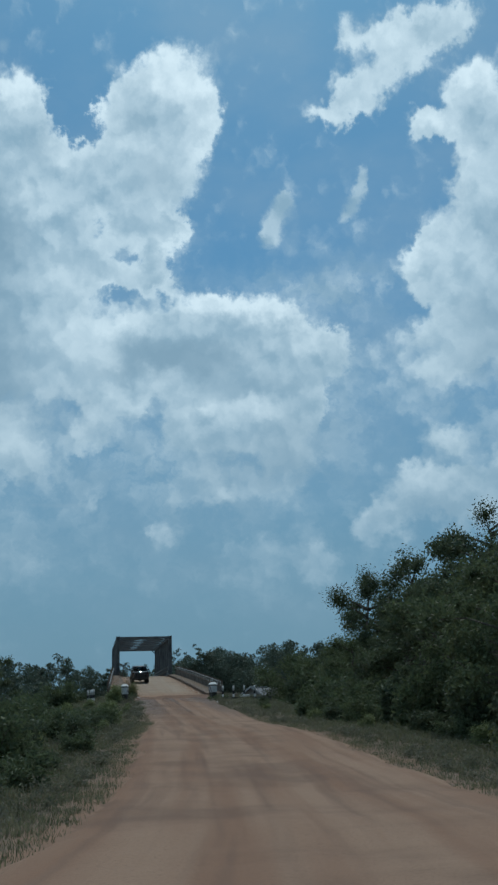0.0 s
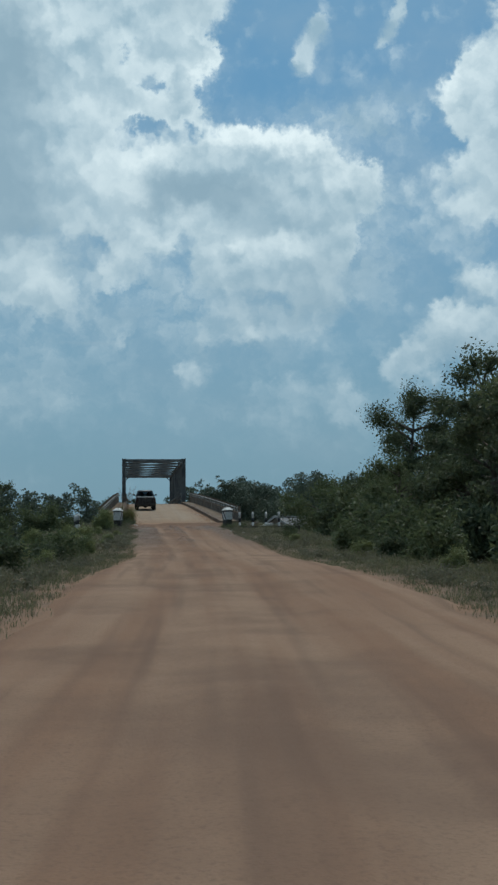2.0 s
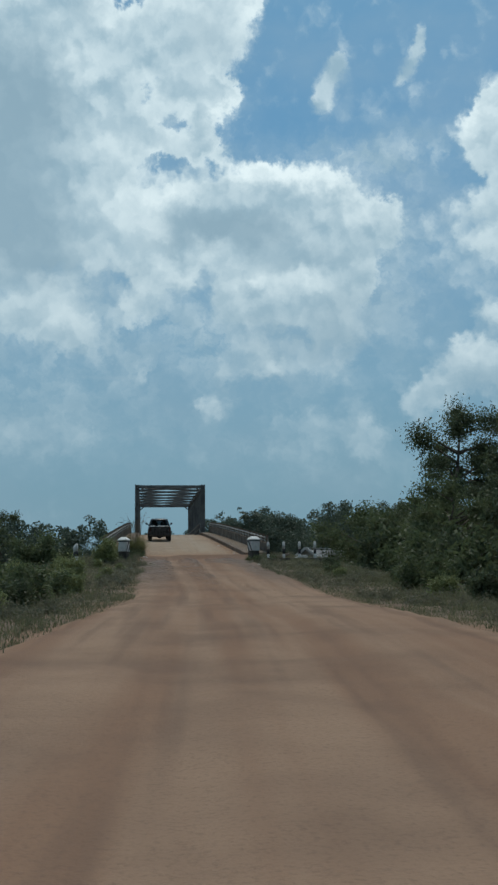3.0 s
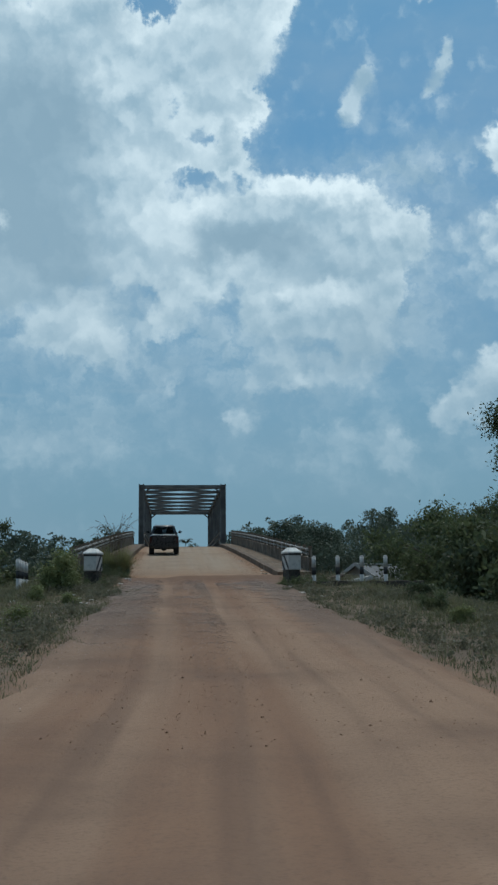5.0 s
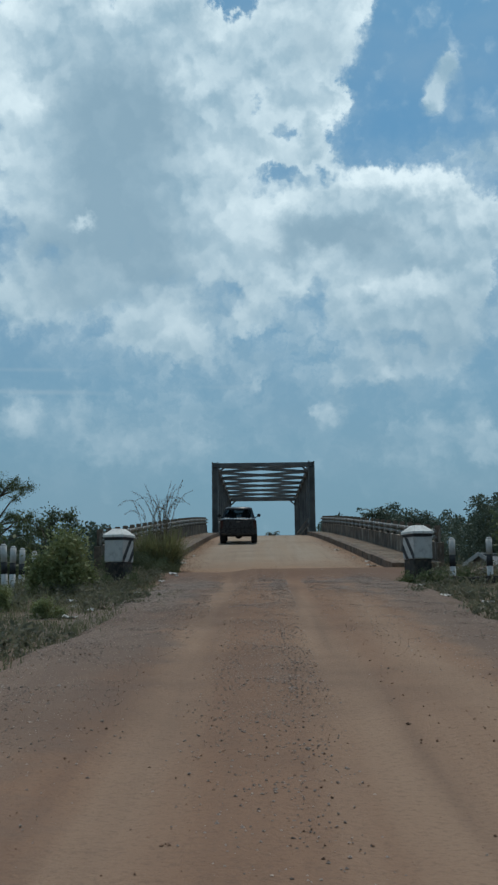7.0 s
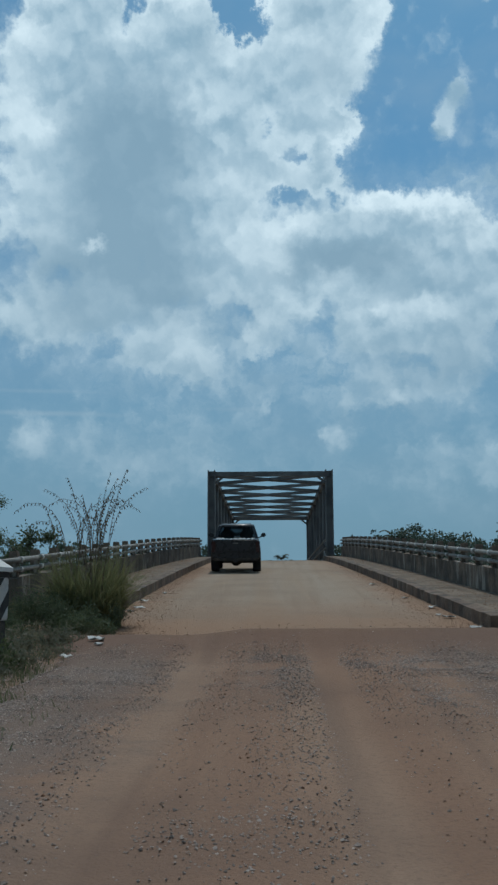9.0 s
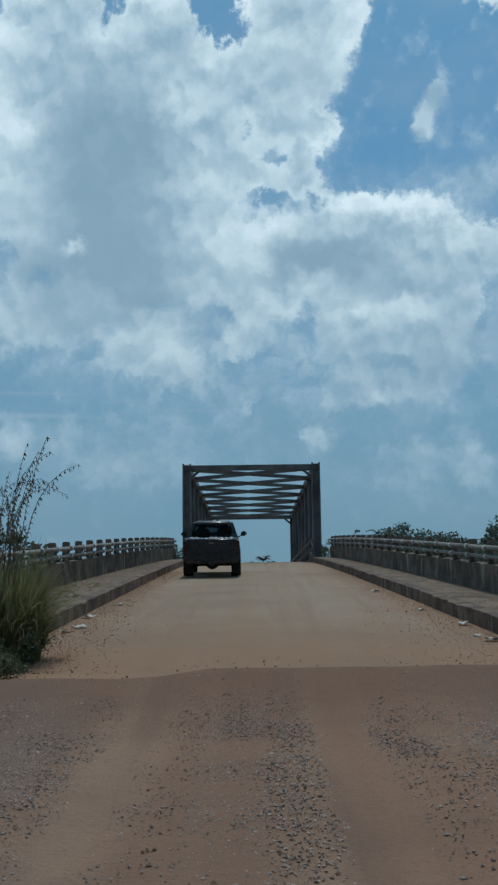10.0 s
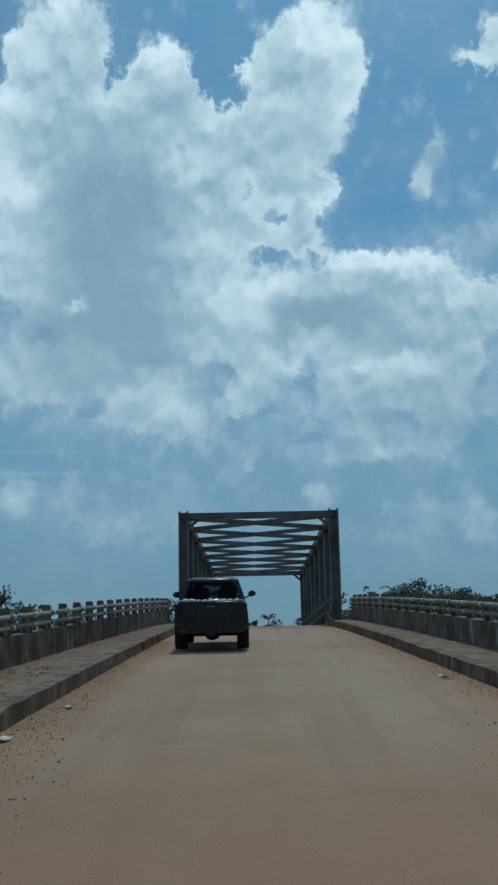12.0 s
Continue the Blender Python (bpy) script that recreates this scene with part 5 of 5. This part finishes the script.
def foot_weeds(seed):
    """Dark weeds that hide the foot of the reeds."""
    rng = np.random.default_rng(seed)
    mids, rads = [], []
    for k in range(120):
        y = rng.uniform(-41.9, -39.6)
        x = -2.55 - 2.2 * rng.uniform(0, 1) ** 1.3
        g = rng.uniform(0.1, 0.26) * (0.7 + 0.5 * min((-2.5 - x), 1.0))
        mids.append((x, y, max(ground_z(x, y), road_z(y) - 0.02) + g * rng.uniform(0.4, 2.2)))
        rads.append((g, g, g))
    v, f = leaves(rng, mids, rads, 30000, 0.02, -0.4, 0.35)
    return tagged(raw("foot_weeds", v, f.tolist(), LEAF_DARK), "dark green weeds round the foot of the reeds", "weeds", kind="stuff")


foot_weeds(68)


# ---- grass and low weeds along both verges ----
def verge(name, count, side, y0, y1, reach0, reach1, tall, mat, seed, label):
    rng = np.random.default_rng(seed)
    v, f = [], []
    clump = None
    for k in range(count):
        if k % 14 == 0:
            y = rng.uniform(y0, y1)
            s = worn_half(min(y, -44.5)) + (0.05 if y < -70 else 0.2 if side < 0 else 0.5) + (reach1 - reach0) * rng.uniform(0, 1) ** 1.1
            clump = (road_x(y) + side * s, y, rng.uniform(0.4, 1.0))
        x, y = clump[0] + rng.normal() * 0.14, clump[1] + rng.normal() * 0.14
        z = ground_z(x, y) - 0.03
        a = rng.uniform(0, 2 * math.pi)
        out = np.array((math.cos(a), math.sin(a), 0))
        h = tall * clump[2] * rng.uniform(0.4, 1.0) * (0.45 + 0.55 * min(max((abs(x - road_x(y)) - 4.0) / 2.5, 0.0), 1.0))
        sd = np.array((-out[1], out[0], 0)) * (0.003 + 0.005 * rng.uniform())
        p0 = np.array((x, y, z))
        p1 = p0 + out * h * 0.18 + np.array((0, 0, h * 0.6))
        p2 = p0 + out * h * 0.55 + np.array((0, 0, h))
        b = len(v)
        v += [p0 - sd, p0 + sd, p1 + sd, p1 - sd, p2]
        f += [(b, b + 1, b + 2, b + 3), (b + 3, b + 2, b + 4)]
    return tagged(raw(name, v, f, mat), label, "grass", kind="stuff")


verge("verge_grass", 105000, -1, -128, -38, 3.7, 11.0, 0.5, GRASS, 61, "rough green and dry grass along the road's edge")
verge("verge_grass", 105000, 1, -128, -38, 3.7, 11.0, 0.45, GRASS, 62, "rough green and dry grass along the road's edge")


def weeds(name, side, count, seed, mat, label):
    """Low broad-leaved weeds and litter in patches over the verge."""
    rng = np.random.default_rng(seed)
    mids, rads = [], []
    while len(mids) < 900:
        y = rng.uniform(-125, -40)
        x = road_x(y) + side * (worn_half(min(y, -44.5)) + 0.8 + 6.5 * rng.uniform(0, 1) ** 1.2)
        if wobble(x, y, 4.0, 31.0) < -0.05:
            continue
        g = rng.uniform(0.15, 0.4)
        mids.append((x, y, ground_z(x, y) + g * 0.35))
        rads.append((g, g, g * rng.uniform(0.5, 1.1)))
    v, f = leaves(rng, mids, rads, count, 0.035, 0.0, 0.5)
    return tagged(raw(name, v, f.tolist(), mat), label, "weeds", kind="stuff")


weeds("verge_weeds", -1, 60000, 63, DUSTY, "low dusty green weeds over the verge")
def corner_weeds(seed):
    """Weeds and dry grass that close round the foot of the reeds and the pillar."""
    rng = np.random.default_rng(seed)
    mids, rads = [], []
    for k in range(150):
        y = rng.uniform(-49.0, -40.6)
        x = -2.75 - abs(rng.normal()) * 0.9 - max(0.0, (-43.5 - y)) * 0.12
        g = rng.uniform(0.08, 0.24)
        mids.append((x, y, max(ground_z(x, y), road_z(y) - 0.1) + g * 0.5))
        rads.append((g, g, g * rng.uniform(0.6, 1.3)))
    v, f = leaves(rng, mids, rads, 14000, 0.03, -0.8, 0.3)
    return tagged(raw("corner_weeds", v, f.tolist(), DUSTY), "dry weeds round the foot of the reeds", "weeds", kind="stuff")


def pillar_weeds(seed, x0, y0):
    """A tuft of weeds round the foot of a pillar."""
    rng = np.random.default_rng(seed)
    mids, rads = [], []
    for k in range(26):
        a, r = rng.uniform(0, 6.28), rng.uniform(0.3, 0.75)
        x, y, g = x0 + r * math.cos(a), y0 + r * math.sin(a), rng.uniform(0.08, 0.2)
        mids.append((x, y, ground_z(x, y) + g))
        rads.append((g, g, g * 1.4))
    v, f = leaves(rng, mids, rads, 3200, 0.035, -0.8, 0.3)
    return tagged(raw("pillar_weeds", v, f.tolist(), LEAF_MID), "dark weeds round the foot of the pillar", "weeds", kind="stuff")


def footway_tufts(seed):
    """Yellow-green tufts rooted in the dirt at the start of the footway and along its joints."""
    rng = np.random.default_rng(seed)
    v, f = [], []
    for k in range(90):
        y = -39.0 + 12 * rng.uniform(0, 1) ** 2.2
        x = kerb_x(-1, y) - 0.25 - 1.3 * rng.uniform(0, 1) ** 0.8
        z = deck_z(y) + 0.22
        tall = rng.uniform(0.06, 0.24) * (1.3 if y < -37 else 0.7)
        for q in range(26):
            a = rng.uniform(0, 6.28)
            out = np.array((math.cos(a), math.sin(a), 0.0))
            foot = np.array((x, y, z)) + np.array((rng.normal(), rng.normal(), 0.0)) * 0.05
            h = tall * rng.uniform(0.5, 1.0)
            sd = np.array((-out[1], out[0], 0.0)) * 0.004
            mid, tip = foot + out * h * 0.2 + np.array((0, 0, h * 0.6)), foot + out * h * 0.65 + np.array((0, 0, h * 0.85))
            b = len(v)
            v += [foot - sd, foot + sd, mid + sd, mid - sd, tip]
            f += [(b, b + 1, b + 2, b + 3), (b + 3, b + 2, b + 4)]
    return tagged(raw("footway_tufts", v, f, REED), "yellow-green grass tufts rooted in dirt on the footway", "grass", kind="stuff")


footway_tufts(77)
corner_weeds(65)
for k, x in enumerate((3.64, -3.6, 4.4)):
    pillar_weeds(66 + k, x, -45.3 + 0.5 * (k == 2))
weeds("verge_weeds", 1, 60000, 64, DUSTY, "low dusty green weeds over the verge")

# ---- scraps of litter on the verges ----
PAPER = material("weathered pale scrap", (0.6, 0.58, 0.54), 0.8, 0.0, ((0.4, 0.37, 0.32), 20, 0.45, 0.7), None, 0.1)


def scrap(x, y, size, rng):
    bm = bmesh.new()
    bmesh.ops.create_grid(bm, x_segments=3, y_segments=2, size=0.5)
    for q in bm.verts:
        q.co = Vector((q.co.x * size * 1.5, q.co.y * size, rng.uniform(0.0, 0.4) * size))
    made = bmesh.ops.extrude_face_region(bm, geom=bm.faces[:])["geom"]
    for q in made:
        if isinstance(q, bmesh.types.BMVert):
            q.co.z += 0.01
    ob = part("litter_scrap", bm, PAPER)
    under = deck_z(y) if y > DIRT_END + 0.8 else max(ground_z(x, y), on_road(x, y))
    ob.matrix_basis = Matrix.Translation((x, y, under + 0.005)) @ Matrix.Rotation(rng.uniform(0, 6.28), 4, "Z")
    return tagged(ob, "crumpled pale scrap of litter on the verge", "litter", "litter on the verges")


def on_road(x, y):
    """Height of what one would step on: the road's dirt, or the soil beside it."""
    c = (x - road_x(y)) / road_half(y)
    c = (x - road_x(y)) / ragged_half(c, y)
    return max(road_top(x, y, c), ground_z(x, y)) if abs(c) < 1 else ground_z(x, y)


rnd = random.Random(9)
for x, y in ((-3.6, -51.5), (-3.2, -52.3), (-2.9, -47.6), (-3.3, -53.6), (-4.4, -55.0), (-3.9, -50.2), (-2.7, -44.0), (-2.4, -43.4), (-2.5, -43.0), (-4.6, -58.0), (-3.7, -57.0),
             (3.4, -50.0), (3.9, -51.5), (3.3, -47.4), (4.2, -48.6), (5.0, -50.5),
             (3.25, -38.2), (3.15, -37.6), (3.3, -35.9), (3.1, -33.0), (2.9, -27.5), (-2.9, -36.4), (-2.8, -35.7), (-2.95, -33.8), (-2.75, -30.9), (3.35, -40.2), (-4.9, -51.0), (-5.4, -53.0)):
    scrap(x, y, rnd.uniform(0.07, 0.16), rnd)

# ---- loose stones on the road ----
def pebble(seed):
    """A broken stone of eight uneven faces."""
    r = random.Random(seed)
    vs = [(1, 0, 0), (-1, 0, 0), (0, 1, 0), (0, -1, 0), (0, 0, 0.7), (0, 0, -0.7)]
    vs = [[c * r.uniform(0.75, 1.25) + r.uniform(-0.25, 0.25) for c in p] for p in vs]
    fs = [(0, 2, 4), (2, 1, 4), (1, 3, 4), (3, 0, 4), (2, 0, 5), (1, 2, 5), (3, 1, 5), (0, 3, 5)]
    return np.array(vs), np.array(fs)


def gravel(name, count, place, size, mat, seed, label):
    """Stones strewn by the rule place(rng), which gives x, y and the height of the surface."""
    rng = np.random.default_rng(seed)
    shapes = [pebble(seed + k) for k in range(5)]
    v, f, b = [], [], 0
    for k in range(count):
        x, y, z = place(rng)
        sv, sf = shapes[k % 5]
        a, s = rng.uniform(0, 6.28), size * rng.uniform(0.35, 1.0) ** 2 * (1.7 if rng.uniform() > 0.96 else 1.0)
        turn = np.array(((math.cos(a), -math.sin(a), 0), (math.sin(a), math.cos(a), 0), (0, 0, 1)))
        v.append(sv @ turn.T * s + (x, y, z))
        f.append(sf + b)
        b += len(sv)
    return tagged(raw(name, np.concatenate(v), np.concatenate(f).tolist(), mat), label, "stones", kind="stuff")


# where crushed stone lies: across, along, half width, half length, how thickly
STONY = [(-2.35, -48.0, 0.7, 3.2, 1.5), (-2.9, -50.5, 0.5, 2.6, 1.0), (-1.6, -46.3, 0.3, 0.8, 1.2), (-2.3, -54.0, 0.7, 3.5, 0.7), (-2.3, -61.0, 0.5, 4.0, 0.4),
         (0.0, -46.5, 2.4, 2.4, 0.22), (0.0, -44.5, 0.45, 0.6, 1.0), (0.12, -46.7, 0.3, 1.4, 0.95), (0.25, -51.0, 0.3, 2.0, 0.5), (-0.2, -52.6, 0.45, 0.4, 0.7), (-0.1, -60.0, 0.3, 4.0, 0.6),
         (0.95, -45.3, 0.28, 0.6, 1.0), (1.9, -44.9, 0.45, 0.6, 1.4), (1.65, -47.0, 0.3, 1.4, 1.4), (2.35, -47.5, 0.5, 2.2, 1.0), (2.4, -54.0, 0.6, 4.0, 0.5)]
STONY_SHARE = np.array([q[2] * q[3] * q[4] for q in STONY])
STONY_SHARE /= STONY_SHARE.sum()


def between_tracks(rng):
    """Crushed stone lies in patches along the crown and both shoulders."""
    while True:
        cx, cy, rx, ry, _ = STONY[rng.choice(len(STONY), p=STONY_SHARE)]
        x, y = cx + rng.normal() * rx * 0.95, cy + rng.normal() * ry * 0.85
        if y < -43.3 and wobble(x, y * 0.6, 0.45, 33.0) + 0.6 * wobble(x, y, 0.2, 34.0) > rng.normal() * 0.5 - 0.3:
            return x, y, on_road(x, y)


def loose(rng):
    """Single larger stones rolled out of the patches."""
    y = -42.0 - 26 * rng.uniform(0, 1) ** 1.2
    x = road_x(y) + rng.uniform(-3.4, 3.4)
    return x, y, on_road(x, y)


def anywhere(rng):
    y = rng.uniform(-75, -41.5)
    c = rng.uniform(-1, 1)
    x = road_x(y) + c * road_half(y) * 0.93
    return x, y, on_road(x, y)


def along_kerbs(rng):
    """Grit swept against the kerbs, thickest over the first metres."""
    y = -40.9 + 27 * rng.uniform(0, 1) ** 1.6
    left = rng.uniform() < 0.6
    off = abs(rng.normal()) * (0.6 if y < -33 else 0.35) + 0.03
    return (kerb_x(-1, y) + off if left else kerb_x(1, y) - off), y, deck_z(y) + 0.01


def on_footways(rng):
    """Soil and broken mortar on the footways, heaped towards the walls."""
    y = -39.0 + 30 * rng.uniform(0, 1) ** 1.3
    side = -1 if rng.uniform() < 0.6 else 1
    s = rng.uniform(0, 1) ** 0.7
    x = (kerb_x(side, y) + 0.25 * side) * (1 - s) + (wall_x(side, y) - 0.05 * side) * s
    while y < -38.8 and side < 0:
        y += 0.5
    return x, y, deck_z(y) + 0.235


gravel("grey_gravel", 110000, between_tracks, 0.0115, STONE, 71, "grey crushed stones in patches between the wheel tracks")
gravel("loose_stones", 700, loose, 0.016, STONE, 74, "single grey stones rolled over the dirt road")
gravel("laterite_clods", 5200, anywhere, 0.0125, CLOD, 72, "red brown clods and stones on the dirt road")
gravel("footway_grit", 9000, on_footways, 0.017, CLOD, 75, "brown soil crumbs and broken mortar on the footways")
gravel("kerb_grit", 11000, along_kerbs, 0.0105, CLOD, 73, "red grit and litter gathered along the kerbs")
